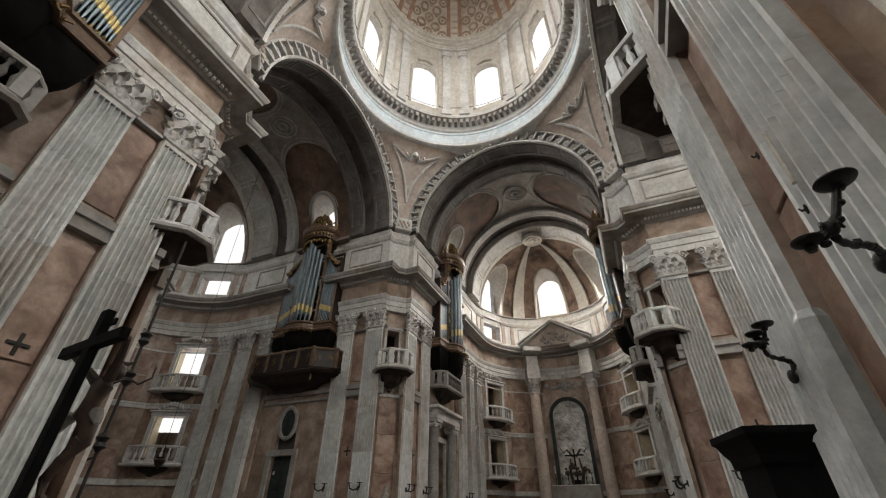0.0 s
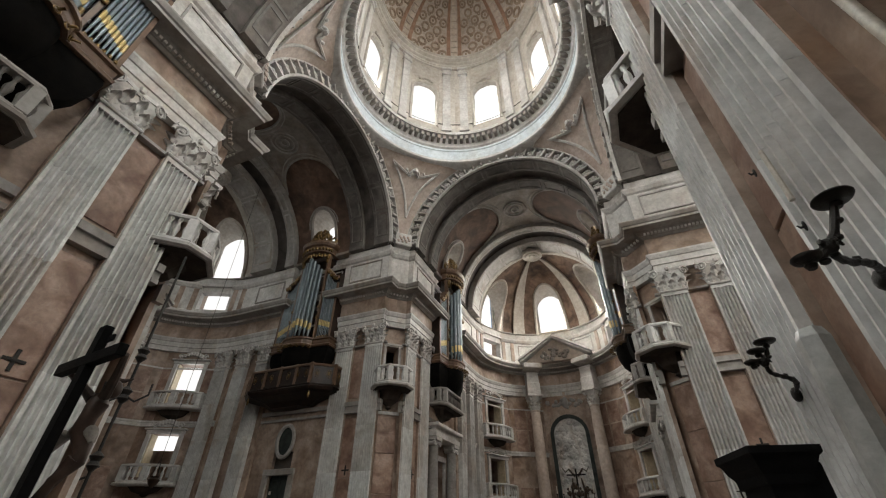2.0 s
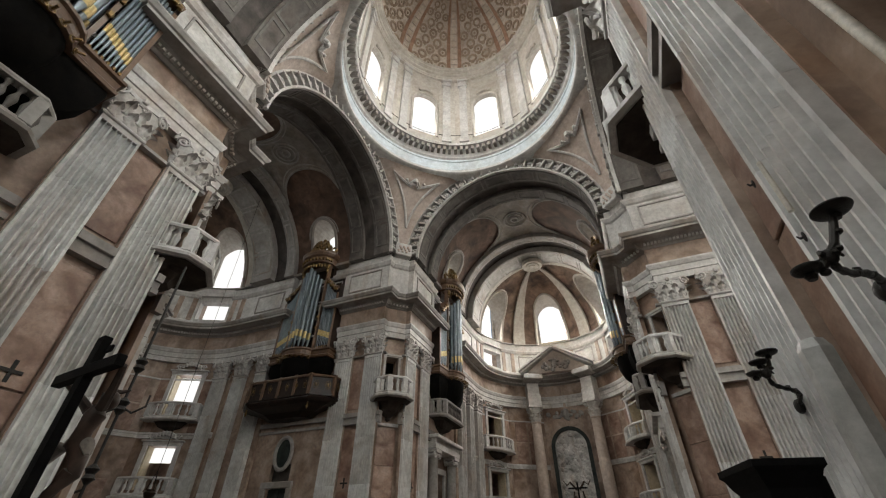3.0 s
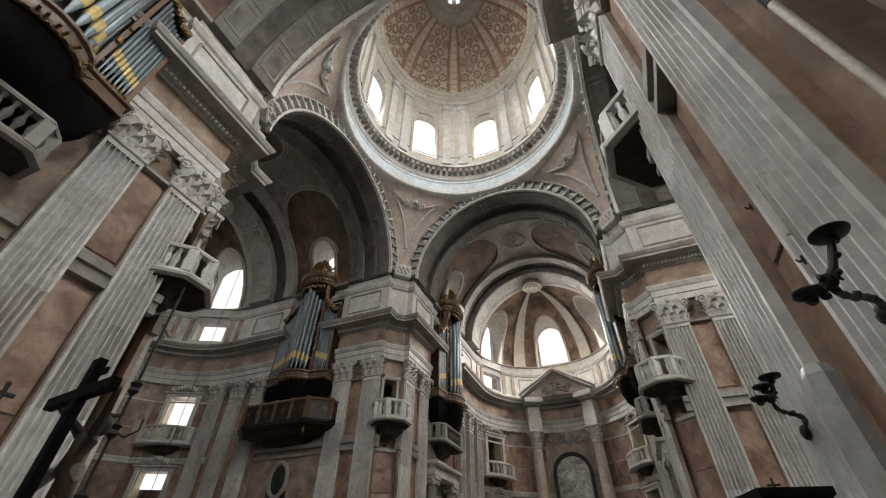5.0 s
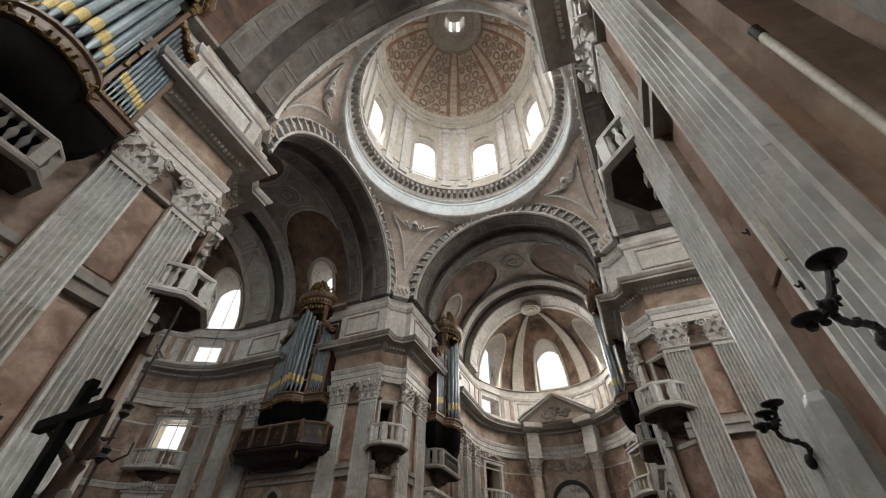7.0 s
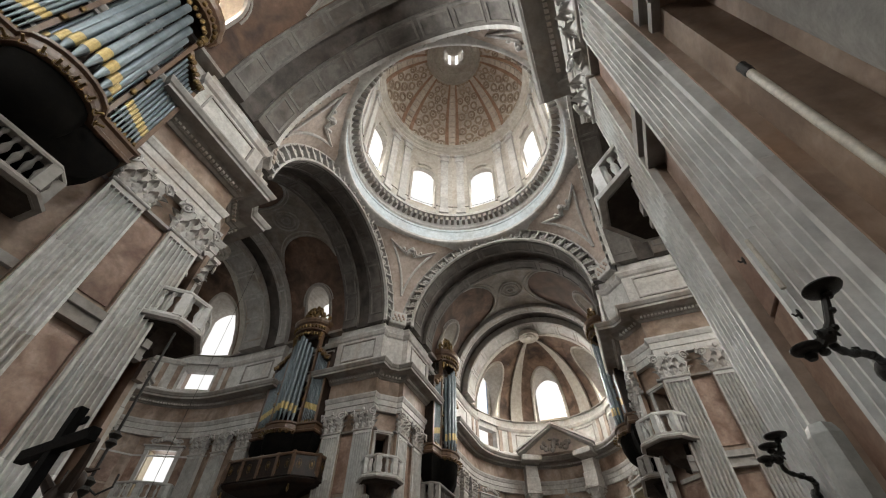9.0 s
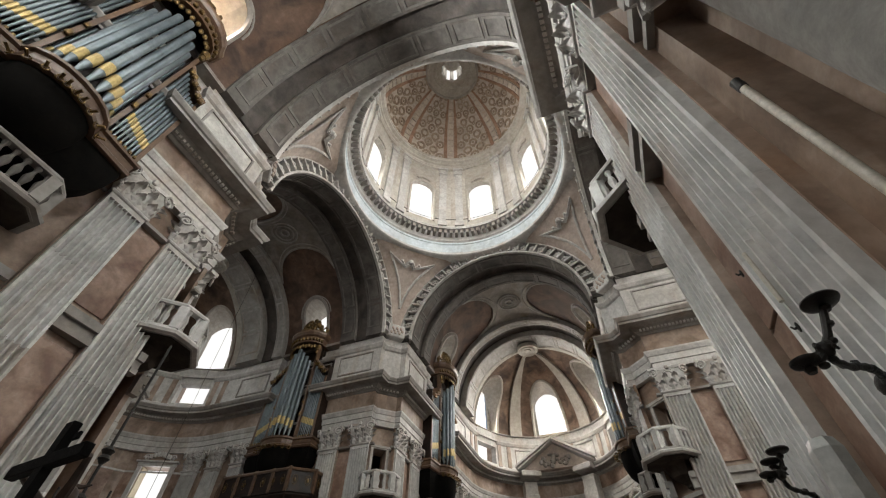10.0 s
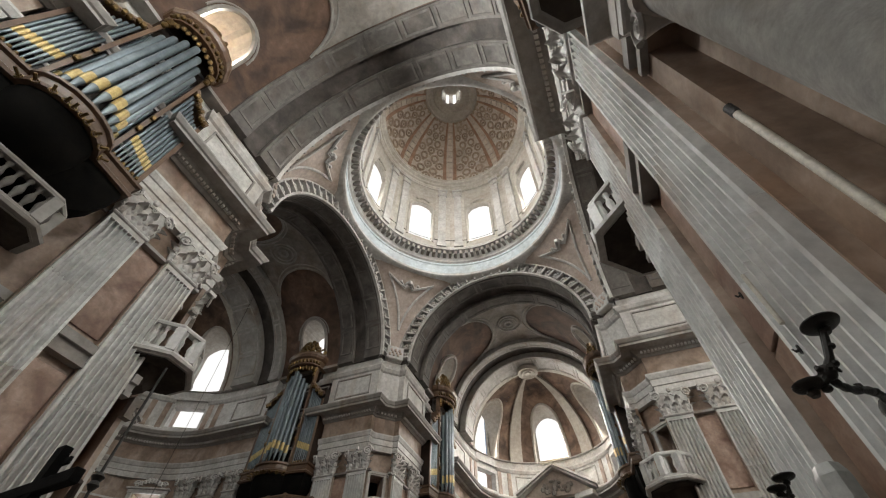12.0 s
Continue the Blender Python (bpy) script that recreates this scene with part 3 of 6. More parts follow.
for i in range(29):
    a = 180 * (i + 1) / 30
    m = Matrix.Translation((0, 0, ZS)) @ pose(0, 0, 0, 0, a - 90, 0)
    for q in range(5):
        b = 2 * math.pi * q / 5
        rs.blob(0.13 * math.sin(b), 7.15, 6.19 + 0.17 * math.cos(b), 0.1, 0.1, 0.12, m, 6, 4)
    rs.blob(0, 7.08, 6.19, 0.085, 0.07, 0.085, m, 6, 4)
per_arm(structure(rs, "trim_rosettes", LIME, "carved pale rosettes between the arch ribs", True))

# pendentives between the arches
RS2 = 7.0 ** 2 + 6.6 ** 2


def pendentive(t, h):
    a = math.sqrt(max(6.6 ** 2 - h * h, 0))
    b0, b1 = math.atan2(a, 7.0), math.pi / 2 - math.atan2(a, 7.0)
    b = b0 + (b1 - b0) * t
    r = math.sqrt(RS2 - h * h) - 0.58 * (h / 6.1) ** 3 * math.sqrt(max(4 * t * (1 - t), 0))
    return (-r * math.cos(b), r * math.sin(b), ZS + h)


v = surface(pendentive, steps(0, 1, 14), steps(0, 6.12, 16))
per_arm(structure(v, "ceiling_pendentive", BUFF, "buff plastered pendentive under the dome", True))
pf = Mesh()


def pend_in(t, h, d=0.06):
    p = Vector(pendentive(t, h))
    return p - Vector((p.x, p.y, p.z - ZS)).normalized() * d


tri = [pend_in(0.5, 2.4), *[pend_in(0.5 - 0.36 * i / 8, 2.4 + 3.2 * i / 8) for i in range(1, 9)], pend_in(0.32, 5.25), pend_in(0.42, 5.1), pend_in(0.5, 5.35), pend_in(0.58, 5.1), pend_in(0.68, 5.25),
       *[pend_in(0.5 + 0.36 * i / 8, 2.4 + 3.2 * i / 8) for i in range(8, 0, -1)], pend_in(0.5, 2.4)]
pf.tube(tri, 0.085, 6)
cen_ = sum(tri, Vector()) / len(tri)
pf.tube([p + (cen_ - p) * 0.11 for p in tri], 0.04, 6)
per_arm(structure(pf, "trim_pendentive_frame", LIME, "moulded triangular frame on the pendentive", True))
sc = Mesh()
for s in (-1, 1):
    sc.tube([pend_in(0.5 + s * (0.01 + 0.15 * i / 9), 5.28 + 0.12 * math.sin(i * 0.9), 0.1) for i in range(10)], [0.1, 0.1, 0.08, 0.07, 0.08, 0.07, 0.06, 0.06, 0.05, 0.03], 6)
    p = pend_in(0.5 + s * 0.15, 5.35, 0.1)
    sc.blob(p.x, p.y, p.z, 0.12, 0.12, 0.12)
p = pend_in(0.5, 5.4, 0.12)
sc.blob(p.x, p.y, p.z, 0.2, 0.2, 0.22)
per_arm(structure(sc, "trim_pendentive_scroll", LIME, "carved stone scroll on the pendentive", True))
kb = Mesh()
p = Vector(pendentive(0.5, 0.3))
m = facing(p.x + 0.12, p.y - 0.12, ZS, 135)
kb.bevel_box(-0.55, 0.55, -0.3, 0.22, 0.02, 1.0, 0.05, m)
per_arm(structure(kb, "trim_pier_block", LIME, "pale stone block over a crossing pier"))
kc = Mesh()
for i in range(9):
    kc.blob(-0.36 + 0.09 * i, 0.24, 0.5 + 0.2 * math.sin(i * 2.1), 0.1, 0.07, 0.12, m, 6, 4)
per_arm(structure(kc, "trim_pier_carving", BUFF, "carved foliage over a crossing pier", True))

# ring cornice, drum, dome and lantern
rc = Mesh().lathe([(7.9, 23.66), (6.86, 23.66), (6.8, 23.7), (6.72, 23.76), (6.72, 23.95), (6.9, 24.05)], 96)
structure(rc, "trim_ring_lower", WHITE, "pale stone ring moulding above the pendentives", True)
rc = Mesh().lathe([(6.9, 24.05), (6.84, 24.1), (6.84, 24.2), (6.9, 24.24), (6.89, 24.95), (6.83, 25.0), (6.83, 25.1), (6.86, 25.2)], 96)
structure(rc, "trim_ring_frieze", BLUE, "pale blue-grey ring frieze under the drum", True)
rc = Mesh().lathe([(6.86, 25.2), (6.74, 25.3), (6.74, 25.5), (6.55, 26.05), (6.2, 26.1), (6.16, 26.3), (6.24, 26.42), (6.9, 26.42)], 96)
structure(rc, "trim_ring_cornice", LIME, "pale stone drum cornice", True)
md = Mesh()
for i in range(96):
    m = pose(0, 0, 0, 0, 0, i * 360 / 96)
    md.bevel_box(-0.11, 0.11, 6.22, 6.72, 25.62, 26.03, 0.04, m)
structure(md, "trim_modillions", VAULTPALE, "row of grey stone modillions under the drum")

DRUM = 6.35
for k in range(8):
    for a0, a1 in ((-22.5, -11), (-11, 11), (11, 22.5)):
        m, half = bay_frame(k * 45 + a0, k * 45 + a1, DRUM, 0)
        wn = a0 == -11
        w = Mesh().cells(-half, half, 26.4, 35.8, -0.32, 0, [(-0.98, 0.98, 27.1, 31.9)] if wn else [], m)
        if wn:
            for s in (-1, 1):
                w.add([(s * 0.98, -0.32, 31.9), (s * 0.98, -0.32, 31.25), (s * 0.72, -0.32, 31.66), (s * 0.4, -0.32, 31.85), (s * 0.0, -0.32, 31.9),
                       (s * 0.98, 0, 31.9), (s * 0.98, 0, 31.25), (s * 0.72, 0, 31.66), (s * 0.4, 0, 31.85), (s * 0.0, 0, 31.9)],
                      [(0, 1, 2, 3, 4), (5, 6, 7, 8, 9), (1, 2, 7, 6), (2, 3, 8, 7), (3, 4, 9, 8)], m)
        structure(w, "wall_drum", CREAM, "cream stucco drum wall under the dome")
dr = Mesh().lathe([(6.5, 34.72), (6.12, 34.72), (6.12, 34.86), (6.06, 34.88), (6.06, 35.02), (6.18, 35.06), (6.18, 35.3), (6.0, 35.36), (5.96, 35.46), (5.7, 35.5), (5.7, 35.64), (5.62, 35.7), (5.62, 35.84), (5.95, 35.95), (5.95, 36.3), (6.3, 36.4)], 96)
structure(dr, "trim_drum_cornice", CREAM, "cream cornice at the foot of the dome", True)
DZ, DR = 36.1, 6.05


def dome(a, p):
    r = DR * math.cos(radians(p))
    return (r * math.sin(radians(a)), r * math.cos(radians(a)), DZ + DR * 1.08 * math.sin(radians(p)))


v = surface(dome, steps(0, 360, 96), steps(0, 75, 22))
structure(v, "ceiling_dome", DOMEST, "cream stucco dome with brown coffers", True)
db, dc, db2 = Mesh(), Mesh(), Mesh()


def dome_in(a, p, d):
    q = Vector(dome(a, p))
    return q + (Vector((0, 0, DZ)) - q).normalized() * d


for k in range(8):
    c = 22.5 + 45 * k
    for o in (-4.5, 4.5):
        pts = []
        for i in range(14):
            p = 2 + 71 * i / 13
            wd = 1.6
            pts += [dome_in(c + o * (1 + 0.5 * p / 75) - wd, p, 0), dome_in(c + o * (1 + 0.5 * p / 75) - wd, p, 0.09), dome_in(c + o * (1 + 0.5 * p / 75) + wd, p, 0.09), dome_in(c + o * (1 + 0.5 * p / 75) + wd, p, 0)]
        db.add(pts, [(4 * i + q, 4 * i + q + 1, 4 * i + q + 5, 4 * i + q + 4) for i in range(13) for q in range(3)])
    # chain of small cream blocks between the two ribs
    for i in range(11):
        p = 3.5 + 6.2 * i
        h = 2.4 * (1 + 0.35 * p / 75)
        db2.add([dome_in(c + u * h, p + v * 2.4, d) for v in (-1, 1) for u in (-1, 1) for d in (0.0, 0.13)], [(0, 1, 3, 2), (4, 5, 7, 6), (0, 1, 5, 4), (2, 3, 7, 6), (1, 3, 7, 5)])
    # coffers: rings of alternate size between the ribs
    for row in range(9):
        p = 5 + 7.6 * row
        sp = 45 - 18 - 5 * row / 9
        n = 3 if row % 2 == 0 else 2
        for j in range(2 * n - 1):
            a = 45 * k + (j - (n - 1)) * sp / 4.3
            big = j % 2 == 0
            rr = (0.36 if big else 0.13) * math.cos(radians(p)) ** 0.8
            q = dome_in(a, p + (0 if big else 3.8), 0.02)
            nrm = (Vector((0, 0, DZ)) - q).normalized()
            u = Vector((0, 0, 1)).cross(nrm).normalized()
            w2 = nrm.cross(u)
            dc.tube([q + (u * math.cos(2 * math.pi * i / 8) + w2 * 1.15 * math.sin(2 * math.pi * i / 8)) * rr for i in range(9)], (0.12 if big else 0.07) * math.cos(radians(p)) ** 0.5, 5)
            if big and row % 2 == 0:
                dc.blob(q.x, q.y, q.z, 0.12, 0.12, 0.12, None, 6, 4)
structure(db, "ceiling_dome_ribs", RIBSTONE, "pairs of terracotta ribs on the dome")
structure(db2, "ceiling_dome_rib_blocks", DOMEST, "chain of cream blocks between the dome ribs")
structure(dc, "ceiling_dome_coffers", COFFER, "brown carved coffers on the dome", True)
ln = Mesh().lathe([(2.5, 41.95), (2.42, 41.75), (2.28, 41.75), (2.22, 41.95), (1.75, 42.25), (1.68, 42.16), (1.55, 42.22), (1.5, 42.4), (1.1, 42.5), (1.0, 42.62), (0.98, 43.0), (1.2, 43.1)], 40)
ln.lathe([(1.05, 45.8), (0.9, 46.2), (0.5, 46.7), (0.0, 46.9)], 24)
for k in range(8):
    ln.box(-0.2, 0.2, 0.9, 1.25, 43.0, 45.9, pose(0, 0, 0, 0, 0, k * 45 + 22.5))
structure(ln, "ceiling_lantern", CREAM, "cream stucco lantern ring at the dome's crown", True)


# ---- daylight in the window openings, and the bright sky behind them ----
def sky_panel(m, w, h):
    b = Mesh().box(-w / 2, w / 2, -0.05, 0.05, -h / 2, h / 2).obj("backdrop", SKYGLOW)
    tagged(b, "bright white overcast sky outside a window", "sky", kind="structure")
    place(b, m)


for k in range(8):
    m = bay_frame(k * 45 - 11, k * 45 + 11, DRUM + 0.95, 0)[0]
    mi = bay_frame(k * 45 - 11, k * 45 + 11, DRUM + 0.1, 0)[0]
    sky_panel(m @ pose(0, 0.2, 31.0), 4.0, 10.0)
    window_lamp("drum_window_light", mi @ pose(0, 0, 29.5, 76, 0, 0), 1.9, 4.8, DRUM_L)
WARM, COOL = (1.0, 0.95, 0.86), (0.99, 1.0, 0.96)
for k, pw, tint in ((FAR, FAR_L, WARM), (LEFT, LEFT_L, COOL), (NEAR, NEAR_L, COOL), (RIGHT, RIGHT_L, WARM)):
    for c in LUNS:
        m = turn(k) @ facing(6.65 * math.sin(radians(c)), AP + 6.65 * math.cos(radians(c)), 0, c + 180)
        sky_panel(m @ pose(0, -0.5, 20.3), 3.4, 4.6)
        window_lamp("apse_window_light", m @ pose(0, 1.4, 19.8, 52, 0, 0), 2.0, 3.2, pw, tint)
    for s in (-1, 1):
        m = turn(k) @ facing(s * 6.75, 12.65, 0, -s * 90)
        sky_panel(m @ pose(0, -0.1, 19.9), 2.4, 4.0)
        window_lamp("vault_window_light", m @ pose(0, 0.7, 19.9, 55, 0, 0), 1.2, 1.6, NEAR_HIGH[s] if k == NEAR else pw * 0.12, tint)
    for a0, a1 in (APSE_BAYS[1], APSE_BAYS[5]):
        m = turn(k) @ bay_frame(a0, a1, 6.25)[0]
        sky_panel(m @ pose(0, -1.0, 16.35), 2.6, 2.4)
        if k == LEFT:
            sky_panel(m @ pose(0, -0.7, 10.4), 1.66, 1.7)
            sky_panel(m @ pose(0, -0.7, 6.5), 1.66, 0.8)
            window_lamp("apse_opening_light", m @ pose(0, -0.6, 10.3, 90, 0, 0), 1.1, 1.5, pw)
window_lamp("lantern_light", pose(0, 0, 45.6), 1.2, 1.2, DRUM_L * 0.6)
tagged(Mesh().lathe([(3.2, 42.6), (3.2, 47.6), (0.0, 47.6)], 24).obj("backdrop", SKYGLOW), "bright white sky round the dome lantern", "sky", kind="structure")
FOOTWHITE = stone("cleaned_white_marble", (0.56, 0.565, 0.56), (0.69, 0.695, 0.685), (0.42, 0.41, 0.40), 0.9, 0.5, 0.08, 0.45, 0.35)


# ---- things of the order: pilasters, columns, balconies ----
def leaf_mesh(w, h, curl):
    """An acanthus leaf standing on z=0 that bends out along +y at its tip."""
    me = Mesh()
    rows = 9
    for side in (0.0, -0.03):
        for i in range(rows + 1):
            t = i / rows
            ww = w * (0.75 + 0.35 * math.sin(t * 2.6)) * (1 - 0.45 * t ** 3) * (1 + 0.28 * math.cos(t * 15)) / 2
            y = 0.02 + curl * (0.25 * t + 0.75 * t ** 4) + side
            z = h * (t - 0.18 * max(t - 0.7, 0) / 0.3)
            me.v += [(-ww, y - 0.03, z), (-ww * 0.5, y + 0.02, z + 0.015), (0, y + 0.045, z), (ww * 0.5, y + 0.02, z + 0.015), (ww, y - 0.03, z)]
    n = rows + 1
    for s in (0, 1):
        for i in range(rows):
            for j in range(4):
                me.f.append(tuple(s * n * 5 + q for q in (i * 5 + j, i * 5 + j + 1, i * 5 + j + 6, i * 5 + j + 5)))
    for i in range(rows):
        me.f += [(i * 5, i * 5 + 5, n * 5 + i * 5 + 5, n * 5 + i * 5), (i * 5 + 4, i * 5 + 9, n * 5 + i * 5 + 9, n * 5 + i * 5 + 4)]
    me.f += [tuple(rows * 5 + j for j in range(5)) + tuple(n * 5 + rows * 5 + j for j in (4, 3, 2, 1, 0))]
    return me


def volute(me, m, r=0.17):
    pts = [(r * (1 - i / 26) * math.cos(i * 0.5), 0.0, r * (1 - i / 26) * math.sin(i * 0.5)) for i in range(24)]
    me.tube(pts, [0.05 - 0.0012 * i for i in range(24)], 5, m)
    me.blob(0, 0, 0, 0.05, 0.06, 0.05, m)


def pilaster(width, depth, zb=0.0):
    """A fluted Corinthian pilaster against a wall at y=0, on the floor."""
    t = thing("pilaster", "pale grey-veined marble fluted pilaster with a carved leafy capital", "pilaster", "fluted pilasters")
    w = width / 2
    Mesh().bevel_box(-w - 0.16, w + 0.16, 0, depth + 0.16, 0, 1.3, 0.03).obj("plinth", GREYSTONE, t)
    Mesh().sweep([(-w, 0), (-w, depth), (w, depth), (w, 0)], [(-0.1, 1.3), (-0.14, 1.3), (-0.14, 1.4), (-0.08, 1.44), (-0.1, 1.5), (-0.1, 1.58), (-0.03, 1.64), (0.05, 1.64), (0.05, 1.3)]).obj("base", WHITE, t)
    # shaft with seven flutes between flat fillets
    n, lip = 7, 0.045
    pitch = (width - 0.1) / n
    sec = [(-w, 0), (-w, depth)]
    for i in range(n):
        c = -w + 0.05 + pitch * (i + 0.5)
        r = pitch / 2 - 0.014
        sec += [(c - r * math.cos(radians(a)), depth - r * 2.05 * math.sin(radians(a))) for a in range(0, 181, 30)]
    sec += [(w, depth), (w, 0)]
    k = len(sec)
    sm_ = None
    nblk = 3
    hb = (ZN - 0.22 - 4.4) / nblk
    for q in range(nblk):
        o = Mesh().add([(x, y, z) for z in (0.004, hb - 0.004) for x, y in sec], [(i, i + 1, k + i + 1, k + i) for i in range(k - 1)] + [tuple(range(k)), tuple(range(k, 2 * k))]).obj("shaft_block", WHITE, t, smooth=True) if sm_ is None else new("shaft_block", sm_)
        sm_ = o.data
        o.parent = t
        place(o, pose(0, 0, 4.4 + q * hb))
    low = [(-w, 0), (-w, depth)]
    for i in range(n):
        c = -w + 0.05 + pitch * (i + 0.5)
        r = pitch / 2 - 0.012
        low += [(c - r * math.cos(radians(a)), depth - r * 1.7 * math.sin(radians(a)) ** 0.8) for a in range(0, 181, 20)]
    low += [(w, depth), (w, 0)]
    k = len(low)
    Mesh().add([(x, y, z) for z in (1.62, 4.4) for x, y in low], [(i, i + 1, k + i + 1, k + i) for i in range(k - 1)]).obj("lower_shaft", FOOTWHITE, t, "cleaner, whiter lower shaft", True)
    Mesh().bevel_box(-w, w, 0, depth, ZN - 0.225, ZN - 0.06, 0.004).obj("shaft_top", WHITE, t)
    nk = Mesh().sweep([(-w, -0.0), (-w, depth), (w, depth), (w, 0.0)], [(0.0, ZN - 0.08), (-0.05, ZN - 0.06), (-0.07, ZN - 0.02), (-0.05, ZN + 0.02), (0.0, ZN + 0.04)])
    nk.obj("astragal", LIME, t)
    cap = Mesh().add([(-w, 0, ZN), (w, 0, ZN), (w, depth, ZN), (-w, depth, ZN), (-w - 0.1, 0, ZA - 0.14), (w + 0.1, 0, ZA - 0.14), (w + 0.1, depth + 0.1, ZA - 0.14), (-w - 0.1, depth + 0.1, ZA - 0.14)],
                     [(0, 1, 2, 3), (4, 5, 6, 7), (0, 1, 5, 4), (1, 2, 6, 5), (2, 3, 7, 6), (3, 0, 4, 7)]).obj("capital", LIME, t, "carved pale stone capital")
    Mesh().add([(x * s, y, z) for z in (ZA - 0.14, ZA - 0.01) for x, y, s in ((-w - 0.26, 0, 1), (-w - 0.26, depth + 0.2, 1), (-w * 0.3, depth + 0.1, 1), (w * 0.3, depth + 0.1, 1), (w + 0.26, depth + 0.2, 1), (w + 0.26, 0, 1))],
               [(0, 1, 2, 3, 4, 5), (6, 7, 8, 9, 10, 11)] + [(i, (i + 1) % 6, 6 + (i + 1) % 6, 6 + i) for i in range(6)]).obj("abacus", LIME, cap)
    lm = None
    for z, h, n, off, curl in ((ZN + 0.04, 0.42, 3, 0.0, 0.24), (ZN + 0.3, 0.44, 2, 0.0, 0.3)):
        for i in range(n):
            x = (i - (n - 1) / 2) * (width / 2.7)
            o = leaf_mesh(0.27, h, curl).obj("leaf", LIME, cap, smooth=True) if lm is None or i == 0 else new("leaf", lm)
            lm = o.data
            o.parent = cap
            place(o, pose(x, depth + 0.015, z))
        for s in (-1, 1):
            o = new("leaf", lm)
            o.parent = cap
            place(o, facing(s * (w + 0.01), depth * 0.5, z, s * 90))
    for s in (-1, 1):
        vo = Mesh()
        volute(vo, pose(s * (w + 0.08), depth + 0.2, ZA - 0.29, 0, 0, -s * 30) @ Matrix.Diagonal((s, 1, 1, 1)), 0.22)
        vo.obj("volute", LIME, cap, smooth=True)
        vo = Mesh()
        volute(vo, pose(s * 0.13, depth + 0.1, ZA - 0.26) @ Matrix.Diagonal((-s, 1, 1, 1)), 0.1)
        vo.obj("small_volute", LIME, cap, smooth=True)
    Mesh().blob(0, depth + 0.2, ZA - 0.08, 0.11, 0.08, 0.11).obj("rosette", LIME, cap, smooth=True)
    return t


def copies(ob, poses):
    """Stands the thing at the first pose and copies of it at the rest."""
    for m in poses[1:]:
        copy_thing(ob, m)
    return place(ob, poses[0])


main = []
second = []
for k in range(4):
    for s in (-1, 1):
        main += [turn(k) @ facing(s * (WALL - 0.15), y, 0, -s * 90) for y in (7.78, 9.75)]
        second += [turn(k) @ facing(s * 6.25, y, 0, -s * 90) for y in (15.75, 17.55)]
        second += [turn(k) @ facing(6.22 * math.sin(radians(a)), AP + 6.22 * math.cos(radians(a)), 0, a + 180) for a in ([s * 84])]
copies(pilaster(1.08, 0.12), main)
copies(pilaster(0.9, 0.3), second)

# string courses and neck lines between the pilasters
sb = Mesh()
for m, s in side_frames(WALL):
    for y, wd in ((8.76, 0.44), (7.1, 0.1)):
        for z0, z1, d in ((7.15, 7.28, 0.25), (7.28, 7.5, 0.19), (7.5, 7.72, 0.28), (ZN - 0.06, ZN + 0.04, 0.2)):
            sb.box(s * y - wd, s * y + wd, 0, d, z0, z1, m)
    for z0, z1, d in ((7.15, 7.28, 0.1), (7.5, 7.72, 0.14), (ZN - 0.06, ZN + 0.04, 0.08)):
        sb.box(*sorted((s * 10.35, s * 14.95)), 0, d, z0, z1, m)
per_arm(structure(sb, "trim_string_course", GREYSTONE, "pale moulded string course between pilasters"))
sb = Mesh()
for a0, a1 in APSE_BAYS:
    m, half = bay_frame(a0, a1, 6.25)
    for z0, z1, d in ((3.2, 3.5, 0.12), (ZN - 0.06, ZN + 0.04, 0.06), (7.3, 7.5, 0.1), (7.5, 7.62, 0.16)):
        if a0 == -18 and z0 > 4:
            continue
        sb.box(-half, half, 0, d, z0, z1, m)
per_arm(structure(sb, "trim_apse_course", LIME, "pale string courses on the apse wall"))
sb = Mesh()
for z0, z1, d in ((ZN - 0.06, ZN + 0.04, 0.08), (7.1, 7.25, 0.08), (10.9, 11.02, 0.14)):
    sb.box(-0.6, 0.6, 0, d, z0, z1, ch)
for s in (-1, 1):
    sb.box(s * 0.43 - 0.07, s * 0.43 + 0.07, 0, 0.09, 8.4, 10.9, ch)
per_arm(structure(sb, "trim_pier_course", LIME, "pale stone frame round a pier window"))

# marble slabs set in the wall between the pilasters
slab_mesh = Mesh().bevel_box(-0.4, 0.4, 0, 0.05, 0, 2.75, 0.012).obj("marble_slab", RED)
slab = slab_mesh.data
first = True
for k in range(4):
    for s in (-1, 1):
        t = thing("wall_panel", "tall red and pink marble panel between two pilasters", "wall panel", kind="structure")
        place(t, turn(k) @ facing(s * WALL, 8.765, 0, -s * 90))
        for z in (1.4, 4.2, 7.95):
            o = slab_mesh if first else new("marble_slab", slab)
            first = False
            o.parent = t
            place(o, pose(0, 0, z))


def baluster_mesh(h):
    return Mesh().lathe([(0.0, 0), (0.075, 0), (0.075, 0.06), (0.04, 0.09), (0.045, 0.12), (0.085, 0.28 * h / 0.62), (0.08, 0.34 * h / 0.62), (0.038, 0.46 * h / 0.62), (0.04, 0.52 * h / 0.62), (0.07, h - 0.06), (0.07, h), (0.0, h)], 8)


